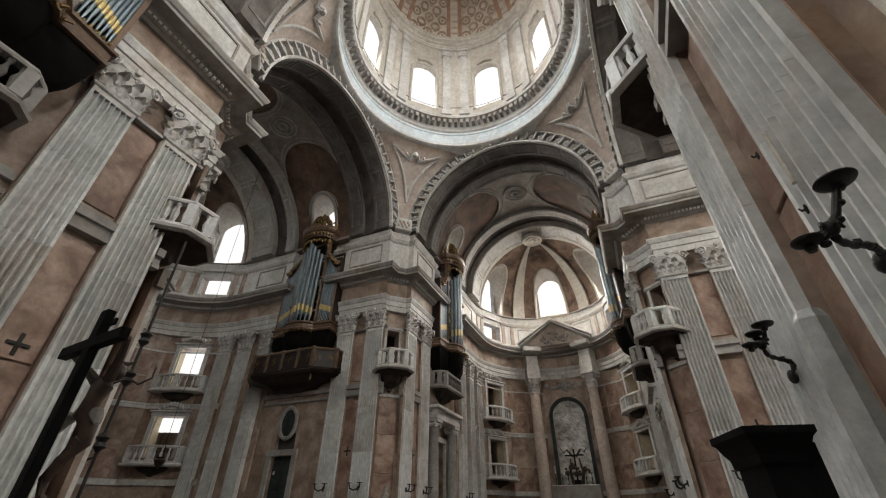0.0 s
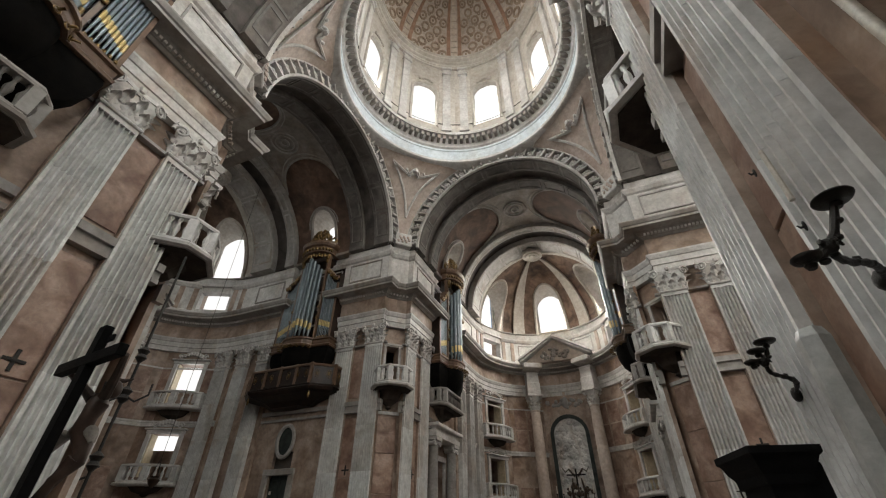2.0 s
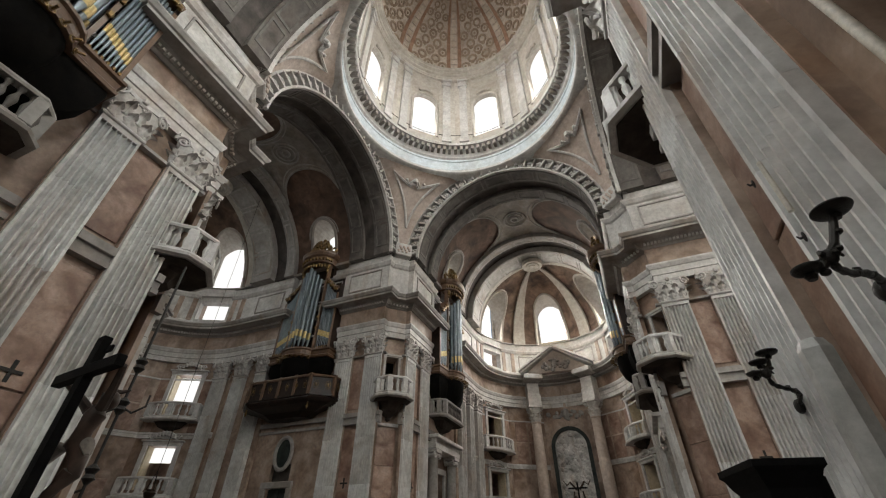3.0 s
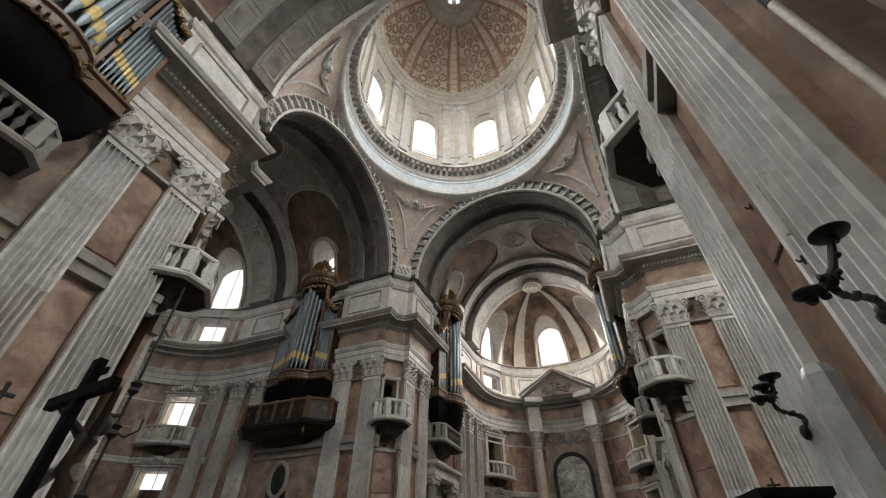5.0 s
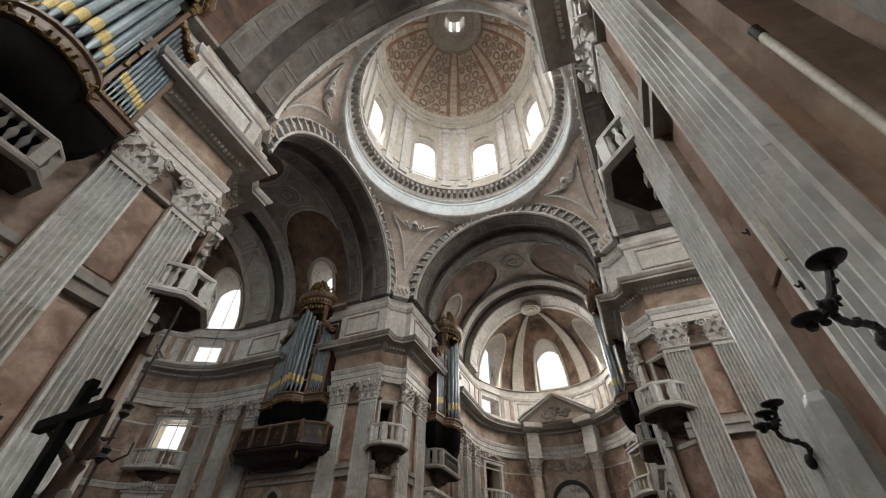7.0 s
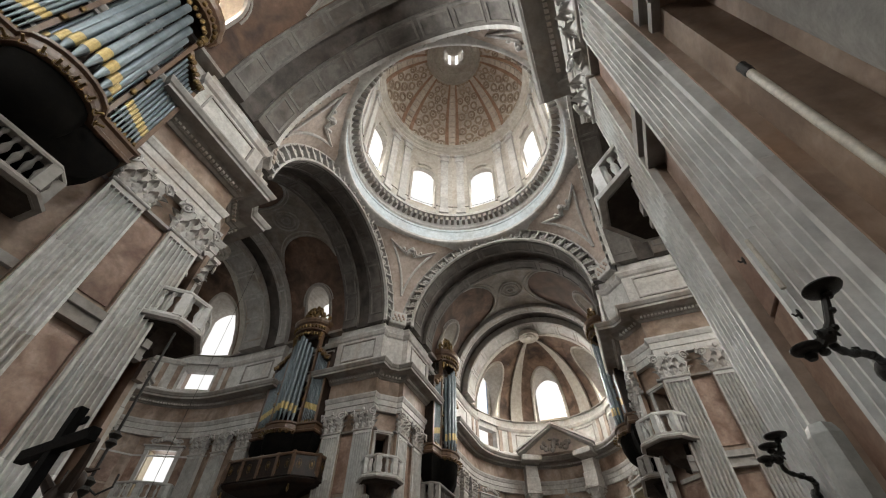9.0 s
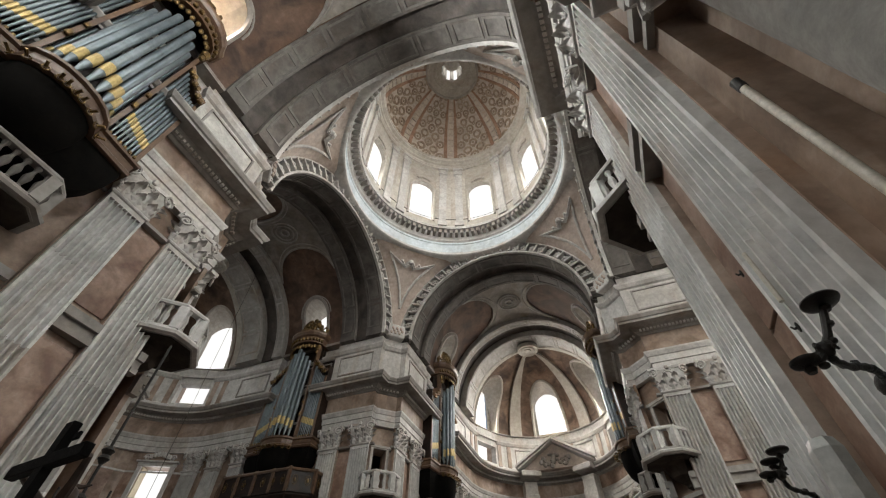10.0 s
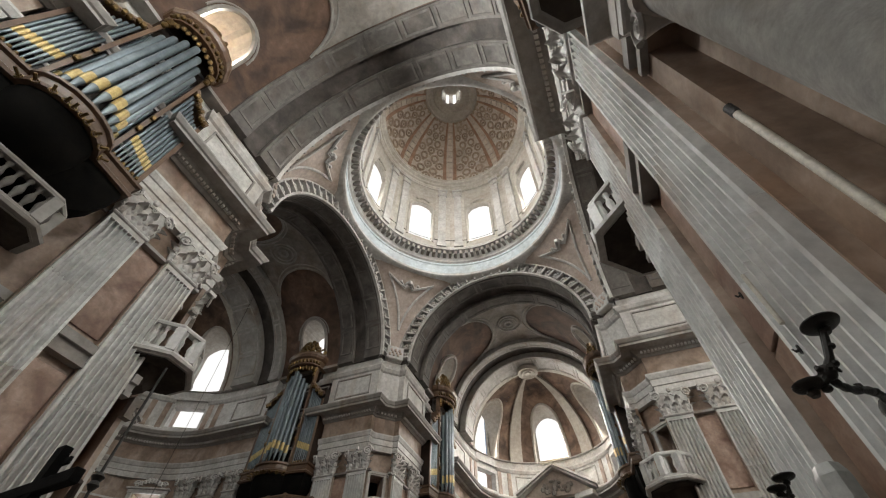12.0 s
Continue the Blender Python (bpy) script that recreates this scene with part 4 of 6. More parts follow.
def balcony(w, d, cant, corbel, name, label, mat=WHITE, slabmat=LIME, balmat=None, bow=0.0):
    """A balustraded balcony; the wall is y=0, the floor z=0, and it projects along +y."""
    t = thing(name, label, "balcony", "balconies")
    h = w / 2
    if bow:
        path = [(-h, 0)] + [(-h + 2 * h * i / 8, d + bow * (1 - (2 * i / 8 - 1) ** 2)) for i in range(9)] + [(h, 0)]
    else:
        path = [(-h, 0), (-h, d - cant), (-h + cant, d), (h - cant, d), (h, d - cant), (h, 0)]
    pts = [(x, y, z) for z in (-0.14, 0.0) for x, y in path]
    n = len(path)
    sl = Mesh().add(pts, [tuple(range(n)), tuple(range(n, 2 * n))] + [(i, (i + 1) % n, n + (i + 1) % n, n + i) for i in range(n)])
    sl.sweep(path, [(0.0, -0.13), (-0.1, -0.1), (-0.12, -0.02), (-0.06, 0.03), (0.05, 0.03), (0.05, -0.13)])
    sl.obj("slab", slabmat, t)
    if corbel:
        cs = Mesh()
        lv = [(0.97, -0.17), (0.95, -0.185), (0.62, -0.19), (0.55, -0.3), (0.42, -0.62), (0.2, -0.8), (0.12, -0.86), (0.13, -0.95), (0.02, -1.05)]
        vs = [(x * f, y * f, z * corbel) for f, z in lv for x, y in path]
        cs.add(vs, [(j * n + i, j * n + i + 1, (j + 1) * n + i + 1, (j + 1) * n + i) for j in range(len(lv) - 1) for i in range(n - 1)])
        # The corbel's dark colour paints in the shade under the slab.
        cs.obj("corbel", UNDER, t, "carved corbel and soffit, coloured dark for shade")
    ins = 0.1
    rp = [(x * (1 - ins / h), y - (ins if y > 0 else 0)) for x, y in path]
    Mesh().sweep(rp, [(-0.11, 0.82), (-0.13, 0.88), (-0.1, 0.95), (0.1, 0.95), (0.13, 0.88), (0.11, 0.82)]).obj("handrail", mat, t)
    Mesh().sweep(rp, [(-0.1, 0.03), (-0.1, 0.13), (0.1, 0.13), (0.1, 0.03)]).obj("foot_rail", mat, t)
    corners = rp if not bow else [rp[0], rp[1], rp[5], rp[9], rp[10]]
    pm = bm_ = None
    for i, (x, y) in enumerate(corners):
        o = Mesh().bevel_box(-0.12, 0.12, -0.12, 0.12, 0.1, 0.84, 0.01).obj("pedestal", mat, t) if pm is None else new("pedestal", pm)
        pm = o.data
        o.parent = t
        place(o, pose(x, max(y, 0.12), 0))
    segs = list(zip(rp, rp[1:]))
    for (x0, y0), (x1, y1) in segs:
        ln_ = math.hypot(x1 - x0, y1 - y0)
        c = max(int((ln_ - 0.1) / 0.21), 0) if not bow else max(int(ln_ / 0.21), 1)
        for i in range(c):
            f = (i + 0.5) / c
            o = baluster_mesh(0.7).obj("baluster", balmat or mat, t, smooth=True) if bm_ is None else new("baluster", bm_)
            bm_ = o.data
            o.parent = t
            place(o, pose(x0 + (x1 - x0) * f, y0 + (y1 - y0) * f, 0.12))
    return t


cpose = facing(-6.93 - 0.12, 6.93 + 0.12, 8.36, 135)
copies(balcony(1.95, 1.55, 0.5, 1.0, "pier_balcony", "small canted white marble balcony below a pier window"), [turn(k) @ cpose for k in range(4)])
copies(balcony(3.3, 1.0, 0.3, 0.85, "gallery_balcony", "grey marble gallery with dark balusters below an organ", GREYSTONE, GREYSTONE, VAULT), [turn(k) @ facing(s * WALL, 12.6, 8.6, -s * 90) for k, s in ((FAR, -1), (FAR, 1), (NEAR, -1), (NEAR, 1), (LEFT, -1), (RIGHT, -1), (RIGHT, 1))])
for z, cb in ((8.35, 0.7), (4.25, 0.6)):
    copies(balcony(3.1, 0.5, 0.1, cb, "apse_balcony", "bowed white marble balcony before an apse window", bow=0.35),
           [turn(k) @ m for k in range(4) for m in [pose(0, 0, z) @ bay_frame(a0, a1, 6.25)[0] for a0, a1 in (APSE_BAYS[1], APSE_BAYS[5])]])


def apse_window(z, h):
    """Stone surround of an apse opening; a panelled white shutter stands half open in it."""
    t = thing("window", "apse window with white stone jambs, scrolled hood and a dark reveal", "window", "apse windows")
    fr_ = Mesh()
    for s in (-1, 1):
        fr_.bevel_box(s * 0.96 - 0.12, s * 0.96 + 0.12, 0.0, 0.12, 0, h, 0.015)
    fr_.bevel_box(-1.12, 1.12, 0.0, 0.16, h, h + 0.2, 0.02).bevel_box(-1.22, 1.22, 0.0, 0.28, h + 0.2, h + 0.3, 0.02)
    fr_.obj("frame", WHITE, t)
    hd = Mesh()
    for i in range(7):
        hd.blob(-0.54 + 0.18 * i, 0.16, h + 0.52 + 0.16 * math.sin(math.pi * i / 6), 0.15, 0.12, 0.16)
    for s in (-1, 1):
        volute(hd, pose(s * 0.75, 0.14, h + 0.48) @ Matrix.Diagonal((s, 1, 1, 1)), 0.2)
    hd.obj("hood_carving", LIME, t, "carved scroll hood", smooth=True)
    Mesh().box(-0.84, -0.78, -0.78, -0.02, 0, h).box(0.78, 0.84, -0.78, -0.02, 0, h).obj("reveal", REVEAL, t)
    return t


poses = [turn(k) @ pose(0, 0, z) @ bay_frame(a0, a1, 6.25)[0] for k in range(4) for z in (8.7,) for a0, a1 in (APSE_BAYS[1], APSE_BAYS[5])]
copies(apse_window(8.7, 2.5), poses)
poses = [turn(k) @ pose(0, 0, 4.6) @ bay_frame(a0, a1, 6.25)[0] for k in range(4) for a0, a1 in (APSE_BAYS[1], APSE_BAYS[5])]
copies(apse_window(4.6, 2.3), poses)
rm = Mesh()
for a0, a1 in (APSE_BAYS[1], APSE_BAYS[5]):
    m = bay_frame(a0, a1, 6.25)[0]
    rm.box(-1.5, 1.5, -2.6, -2.5, 3.5, 12.5, m).box(-1.5, -1.4, -2.5, -0.8, 3.5, 12.5, m).box(1.4, 1.5, -2.5, -0.8, 3.5, 12.5, m).box(-1.5, 1.5, -2.5, -0.8, 3.4, 3.5, m).box(-1.5, 1.5, -2.5, -0.8, 12.4, 12.5, m).box(-1.5, 1.5, -2.5, -0.8, 7.6, 7.7, m)
for k in range(4):
    o = structure(rm, "wall_passage_apse", PINK, "dim passage behind the apse windows")
    place(o, turn(k))


def column():
    """A round Corinthian column on a tall pedestal."""
    t = thing("column", "tall round buff marble column with a carved leafy capital", "column", "apse columns")
    Mesh().bevel_box(-0.6, 0.6, -0.6, 0.6, 0, 1.9, 0.04).obj("pedestal", GREYSTONE, t)
    Mesh().lathe([(0.0, 1.9), (0.55, 1.9), (0.57, 2.0), (0.5, 2.06), (0.48, 2.12), (0.53, 2.2), (0.47, 2.3), (0.0, 2.3)], 24).obj("base", LIME, t, smooth=True)
    Mesh().lathe([(0.44, 2.3), (0.44, 5.0), (0.43, 7.0), (0.40, 9.2), (0.37, 10.55), (0.41, 10.6), (0.41, 10.66), (0.37, 10.7)], 28).obj("shaft", BUFF, t, smooth=True)
    cap = Mesh().lathe([(0.37, 10.7), (0.38, 11.2), (0.46, 11.6), (0.56, 11.78)], 20).obj("capital", LIME, t, smooth=True)
    Mesh().bevel_box(-0.6, 0.6, -0.6, 0.6, 11.78, 11.98, 0.03).obj("abacus", LIME, cap)
    lm = None
    for row, (z, h, c) in enumerate(((10.72, 0.45, 0.18), (10.98, 0.52, 0.24))):
        for i in range(8):
            a = 45 * i + 22.5 * row
            o = leaf_mesh(0.3, h, c).obj("leaf", LIME, cap, smooth=True) if lm is None else new("leaf", lm)
            lm = o.data
            o.parent = cap
            place(o, facing(0.37 * math.sin(radians(a)), 0.37 * math.cos(radians(a)), z, a))
    vo = Mesh()
    for i in range(4):
        volute(vo, facing(0.0, 0.0, 11.6, 45 + 90 * i) @ pose(0, 0.6, 0, 0, 0, 90), 0.15)
    vo.obj("volutes", LIME, cap, smooth=True)
    return t


copies(column(), [turn(k) @ facing(5.45 * math.sin(radians(a)), AP + 5.45 * math.cos(radians(a)), 0, a) for k in range(4) for a in (-26, 26)])
# entablature blocks over the columns and the pediment between them
pd = Mesh()
for a in (-26, 26):
    m = facing(APR * math.sin(radians(a)), AP + APR * math.cos(radians(a)), 0, a + 180)
    pd.bevel_box(-0.55, 0.55, 0, 0.95, ZA, ZF, 0.03, m).bevel_box(-0.5, 0.5, 0, 0.9, ZF, ZD, 0.01, m).bevel_box(-0.8, 0.8, 0, 1.5, ZD + 0.25, ZC + 0.1, 0.06, m)
py = AP + 4.25
for s in (-1, 1):
    for o, h0, h1 in ((0.0, 0.0, 0.16), (0.14, 0.16, 0.34)):
        vs = []
        for x, z in ((s * (3.0 + o), 14.56), (0.0, 16.42)):
            for y in (py - 0.55 - o, py + 0.9):
                vs += [(x, y, z + h0), (x, y, z + h1)]
        pd.add(vs, [(0, 1, 3, 2), (4, 5, 7, 6), (0, 1, 5, 4), (2, 3, 7, 6), (0, 2, 6, 4), (1, 3, 7, 5)])
per_arm(structure(pd, "trim_pediment", LIME, "pale stone pediment over the apse columns"))
tp = Mesh().add([(-2.9, py, 14.5), (2.9, py, 14.5), (0, py, 16.45), (-2.9, py + 0.5, 14.5), (2.9, py + 0.5, 14.5), (0, py + 0.5, 16.45)], [(0, 1, 2), (3, 4, 5), (0, 1, 4, 3), (1, 2, 5, 4), (2, 0, 3, 5)])
per_arm(structure(tp, "trim_tympanum", BUFF, "buff plastered pediment field"))
sp_ = Mesh()
for a in (-84, -77, -49, -40, -14, 14, 40, 49, 77, 84):
    m = facing(APR * math.sin(radians(a)), AP + APR * math.cos(radians(a)), 0, a + 180)
    sp_.bevel_box(-0.17, 0.17, 0.0, 0.16, 15.02, 16.78, 0.02, m)
per_arm(structure(sp_, "trim_attic_strips", PINK, "pink marble strips on the apse attic"))
sp_ = Mesh()
for a in (-26, 26):
    m = facing(APR * math.sin(radians(a)), AP + APR * math.cos(radians(a)), 0, a + 180)
    for b in ((-0.85, 0.85, 15.2, 15.28), (-0.85, 0.85, 16.5, 16.58), (-0.85, -0.77, 15.28, 16.5), (0.77, 0.85, 15.28, 16.5)):
        sp_.box(b[0], b[1], 0.0, 0.2, b[2], b[3], m)
per_arm(structure(sp_, "trim_apse_panels", GREYSTONE, "raised panel frames on the apse attic"))
orn = Mesh()
rnd = random.Random(3)
for i in range(26):
    a = rnd.uniform(0, 6.28)
    r = rnd.uniform(0, 1) ** 0.6
    orn.blob(1.3 * r * math.cos(a), py - 0.05, 15.15 + 0.5 * r * math.sin(a) * (1 if abs(math.cos(a)) < 0.7 else 0.5), rnd.uniform(0.12, 0.25), 0.14, rnd.uniform(0.12, 0.22))
per_arm(structure(orn, "trim_pediment_carving", GREYSTONE, "carved heraldic foliage in the pediment", True))
orn = Mesh()
for i in range(30):
    u = rnd.uniform(-1, 1)
    orn.blob(1.5 * u, AP + 5.95, 11.35 + rnd.uniform(-0.35, 0.35) * (1 - 0.5 * abs(u)), rnd.uniform(0.1, 0.22), 0.12, rnd.uniform(0.1, 0.2))
orn.blob(0, AP + 5.9, 11.4, 0.3, 0.2, 0.5)
per_arm(structure(orn, "trim_apse_carving", GREYSTONE, "carved foliage above the altarpiece", True))

# pilaster strips of the drum and the rail on its cornice
dp = Mesh()
for k in range(8):
    for o in (-6.2, 6.2):
        m, half = bay_frame(k * 45 + 22.5 + o - 3, k * 45 + 22.5 + o + 3, DRUM, 0)
        dp.bevel_box(-0.3, 0.3, -0.02, 0.2, 26.9, 33.75, 0.02, m).bevel_box(-0.36, 0.36, -0.02, 0.26, 26.4, 26.9, 0.03, m)
        dp.bevel_box(-0.4, 0.4, -0.02, 0.3, 33.75, 33.9, 0.03, m).bevel_box(-0.34, 0.34, -0.02, 0.24, 33.9, 34.5, 0.08, m).bevel_box(-0.44, 0.44, -0.02, 0.34, 34.5, 34.75, 0.04, m)
structure(dp, "trim_drum_pilasters", LIME, "pale stucco pilaster strips round the drum")
dw = Mesh()
for k in range(8):
    m, half = bay_frame(k * 45 - 11, k * 45 + 11, DRUM, 0)
    dw.tube([(-1.05, 0.02, 27.0), (-1.05, 0.02, 31.3), (-0.8, 0.02, 31.75), (-0.45, 0.02, 31.95), (0, 0.02, 32.02), (0.45, 0.02, 31.95), (0.8, 0.02, 31.75), (1.05, 0.02, 31.3), (1.05, 0.02, 27.0)], 0.11, 6, m)
    for i in range(7):
        dw.blob(-0.5 + 0.167 * i, 0.1, 32.35 + 0.2 * math.sin(math.pi * i / 6), 0.17, 0.12, 0.17, m)
structure(dw, "trim_drum_windows", CREAM, "stucco frames and shells round the drum windows", True)
rl = thing("drum_railing", "thin dark iron railing on the drum cornice", "railing")
Mesh().tube([(6.3 * math.sin(radians(a)), 6.3 * math.cos(radians(a)), 27.35) for a in range(0, 361, 4)], 0.025, 5).obj("rail", IRON, rl)
pm = None
for i in range(24):
    o = Mesh().tube([(0, 0, 26.4), (0, 0, 27.35)], 0.018, 5).obj("post", IRON, rl) if pm is None else new("post", pm)
    pm = o.data
    o.parent = rl
    place(o, pose(6.3 * math.sin(radians(15 * i)), 6.3 * math.cos(radians(15 * i)), 0))

# marble facing slabs on the canted pier faces and beside the apse openings
fs_ = None
for k in range(4):
    t = thing("pier_facing", "pink marble facing slabs on a canted pier", "wall facing", kind="structure")
    place(t, turn(k) @ ch)
    for z in (1.75, 3.5, 5.25):
        o = Mesh().bevel_box(-0.5, 0.5, 0, 0.04, 0.01, 1.73, 0.012).obj("facing_slab", RED, t) if fs_ is None else new("facing_slab", fs_)
        fs_ = o.data
        o.parent = t
        place(o, pose(0, 0, z))
    for a0, a1 in (APSE_BAYS[1], APSE_BAYS[2], APSE_BAYS[4], APSE_BAYS[5]):
        t = thing("apse_facing", "pink marble facing slabs on the apse wall", "wall facing", kind="structure")
        m, half = bay_frame(a0, a1, 6.25)
        place(t, turn(k) @ m)
        xs = (-half + 0.35, half - 0.35) if a1 - a0 > 30 else (-0.55, 0.55)
        for x in xs:
            for z in (3.55, 7.65, 9.3):
                o = new("facing_slab", fs_)
                o.parent = t
                place(o, pose(x, 0, z) @ Matrix.Diagonal((0.6 if a1 - a0 > 30 else 0.95, 1, 0.9, 1)))


# ---- organs ----
def organ():
    """A pipe organ on a wall at y=0, its case floor at z=0; it projects along +y."""
    t = thing("pipe_organ", "dark wooden pipe organ with silvery pipes, gilded mouths and carving", "organ", "pipe organs")
    plan = [(-1.75, 0), (-1.75, 0.7), (-0.8, 0.8)] + [(0.8 * math.sin(radians(a)), 0.8 + 0.55 * math.cos(radians(a))) for a in range(-80, 81, 20)] + [(0.8, 0.8), (1.75, 0.7), (1.75, 0)]
    n = len(plan)
    lv = [(0.98, 0.0), (1.0, -0.12), (0.98, -0.5), (0.86, -0.9), (0.6, -1.25), (0.35, -1.45), (0.0, -1.5)]
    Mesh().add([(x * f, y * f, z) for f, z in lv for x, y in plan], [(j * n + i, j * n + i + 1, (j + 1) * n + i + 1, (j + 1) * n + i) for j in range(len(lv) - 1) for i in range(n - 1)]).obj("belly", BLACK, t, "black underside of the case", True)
    Mesh().sweep(plan, [(0.0, 0.0), (-0.08, 0.02), (-0.1, 0.1), (-0.04, 0.16), (-0.05, 0.34), (-0.12, 0.38), (-0.12, 0.46), (0.1, 0.46), (0.1, 0.0)]).obj("base_moulding", OAK, t, "brown varnished base moulding")
    rings = Mesh()
    for x, y, a in along(plan[3:-2], 0.13, -0.15):
        m = facing(x, y, -0.04, a)
        rings.tube([(0.062 * math.cos(b * math.pi / 5), 0, 0.062 * math.sin(b * math.pi / 5)) for b in range(11)], 0.019, 5, m)
        rings.tube([(0, -0.02, 0.0), (0, -0.16, 0.03)], 0.03, 6, m)
    tagged(rings.obj("gilt_fringe", GILT, t, "row of small gilded rings"), kind="stuff")
    Mesh().box(-1.7, 1.7, 0.02, 0.12, 0.3, 5.0).box(-0.8, 0.8, 0.02, 0.3, 5.0, 6.4).obj("back_board", WOOD, t)
    for s in (-1, 1):
        Mesh().box(s * 1.72 - 0.05, s * 1.72 + 0.05, 0, 0.68, 0.3, 4.2).obj("side_panel", WOOD, t)
        Mesh().bevel_box(s * 0.84 - 0.05, s * 0.84 + 0.05, 0.6, 0.86, 0.4, 5.6, 0.02).obj("post", OAK, t, "brown post between the pipe bays")
        Mesh().bevel_box(s * 1.71 - 0.05, s * 1.71 + 0.05, 0.52, 0.74, 0.4, 3.6, 0.02).obj("post", OAK, t, "brown post between the pipe bays")
        g = Mesh()
        for z, r in ((5.35, 0.15), (5.1, 0.1), (1.6, 0.08), (2.2, 0.07)):
            g.blob(s * 0.84, 0.9, z, r, r * 0.8, r * 1.4)
        for i in range(6):
            g.blob(s * (1.0 + 0.13 * i), 0.84, 4.35 - 0.13 * i + 0.08 * (i % 2), 0.1, 0.09, 0.12)
            g.blob(s * (0.98 + 0.13 * i), 0.84, 0.5, 0.05, 0.04, 0.06)
        tagged(g.obj("gilt_carving", GILT, t, "gilded carved ornaments", True), kind="stuff")
        # swept top of the side bay
        top = [(s * (0.9 + 0.87 * i / 6), 4.6 - 0.75 * math.sin(math.pi / 2 * i / 6)) for i in range(7)]
        tm = Mesh()
        tm.tube([(x, 0.8, z) for x, z in top], 0.09, 6)
        tm.add([(x, y, z + q) for y in (0.15, 0.76) for x, z in top for q in (0, 0.12)], [(2 * i, 2 * i + 2, 2 * i + 3, 2 * i + 1) for i in range(6)] + [(14 + 2 * i, 14 + 2 * i + 2, 14 + 2 * i + 3, 14 + 2 * i + 1) for i in range(6)] + [(2 * i, 2 * i + 2, 14 + 2 * i + 2, 14 + 2 * i) for i in range(6)] + [(2 * i + 1, 2 * i + 3, 14 + 2 * i + 3, 14 + 2 * i + 1) for i in range(6)])
        tm.obj("side_cornice", OAK, t, "swept brown cornice over the side bay")
    crown = [(-1.0, 0.1), (-1.0, 0.78)] + [(0.92 * math.sin(radians(a)), 0.8 + 0.6 * math.cos(radians(a))) for a in range(-80, 81, 20)] + [(1.0, 0.78), (1.0, 0.1)]
    Mesh().sweep(crown, [(0.2, 5.6), (0.0, 5.6), (0.0, 5.95), (-0.1, 6.02), (-0.16, 6.15), (-0.16, 6.28), (0.2, 6.3)]).obj("crown_cornice", OAK, t, "brown curved crown cornice")
    k = len(crown)
    Mesh().add([(x, y, z) for z in (6.2, 6.28) for x, y in crown], [tuple(range(k)), tuple(range(k, 2 * k))]).obj("roof", WOOD, t)
    g = Mesh()
    rr = random.Random(5)
    for i in range(64):
        a = rr.uniform(-85, 85)
        z = rr.uniform(0, 1)
        g.blob(0.85 * math.sin(radians(a)) * (1 - 0.55 * z), 0.75 + 0.45 * math.cos(radians(a)) * (1 - 0.6 * z), 6.35 + 0.95 * z, rr.uniform(0.08, 0.2), rr.uniform(0.08, 0.16), rr.uniform(0.1, 0.24))
    for i in range(14):
        a = -85 + 170 * i / 13
        g.blob(0.96 * math.sin(radians(a)), 0.8 + 0.64 * math.cos(radians(a)), 5.78, 0.09, 0.07, 0.11)
        g.blob(0.8 * math.sin(radians(a)), 0.8 + 0.5 * math.cos(radians(a)), 5.42 - 0.06 * (i % 2), 0.08, 0.06, 0.13)
    for s in (-1, 1):
        g.tube([(s * 0.9, 0.7, 6.3), (s * 1.05, 0.7, 6.6), (s * 0.9, 0.7, 6.85), (s * 0.7, 0.75, 6.7)], [0.1, 0.09, 0.07, 0.04], 6)
    g.blob(0, 0.6, 7.3, 0.22, 0.15, 0.4)
    tagged(g.obj("crest", GILT, t, "gilded carved crest", True), kind="stuff")

    def pipe(x, y, r, z0, top, lift=0.0):
        p = Mesh().lathe([(0.012, 0), (r, 0.5 + lift), (r, top - z0), (r * 0.8, top - z0 + 0.01), (r * 0.8, top - z0 - 0.1)], 10).obj("pipe", TIN, t, smooth=True)
        place(p, pose(x, y, z0))
        a = Mesh().lathe([(r * 0.98, 0.44 + lift), (r + 0.006, 0.5 + lift), (r + 0.006, 0.66 + lift), (r + 0.004, 0.7 + r + lift)], 6, None, -75, 75).obj("mouth", GILT2, p, "gilded pipe mouth")
        return p

    for i in range(7):
        a = -66 + 22 * i
        pipe(0.62 * math.sin(radians(a)), 0.74 + 0.5 * math.cos(radians(a)), 0.105, 0.46, 5.2 - 0.22 * abs(i - 3), 0.22 - 0.07 * abs(i - 3))
    for s in (-1, 1):
        for i in range(8):
            pipe(s * (0.985 + 0.092 * i), 0.76 - 0.012 * i, 0.043, 0.46, 4.3 - 0.72 * math.sin(math.pi / 2 * i / 7), 0.3 - 0.035 * i)
        pipe(s * 0.72, 0.62, 0.05, 0.46, 4.6)
    return t


GILT2 = stone("pipe_mouth_gold", (0.42, 0.31, 0.11), (0.52, 0.40, 0.17), None, 4.0, 0.4, 0.05, 0, 0.15, 0.35)
ORG = [turn(k) @ facing(s * WALL, 12.65, 10.95, -s * 90) @ Matrix.Diagonal((1.2, 1.15, 1.2, 1)) for k, s in ((FAR, -1), (FAR, 1), (LEFT, 1), (NEAR, -1), (NEAR, 1), (LEFT, -1), (RIGHT, 1))]
copies(organ(), ORG)
PALEPAINT = stone("pale_grey_paint", (0.36, 0.37, 0.36), (0.46, 0.47, 0.46), None, 4.0, 0.5, 0.1, 0, 0.3)


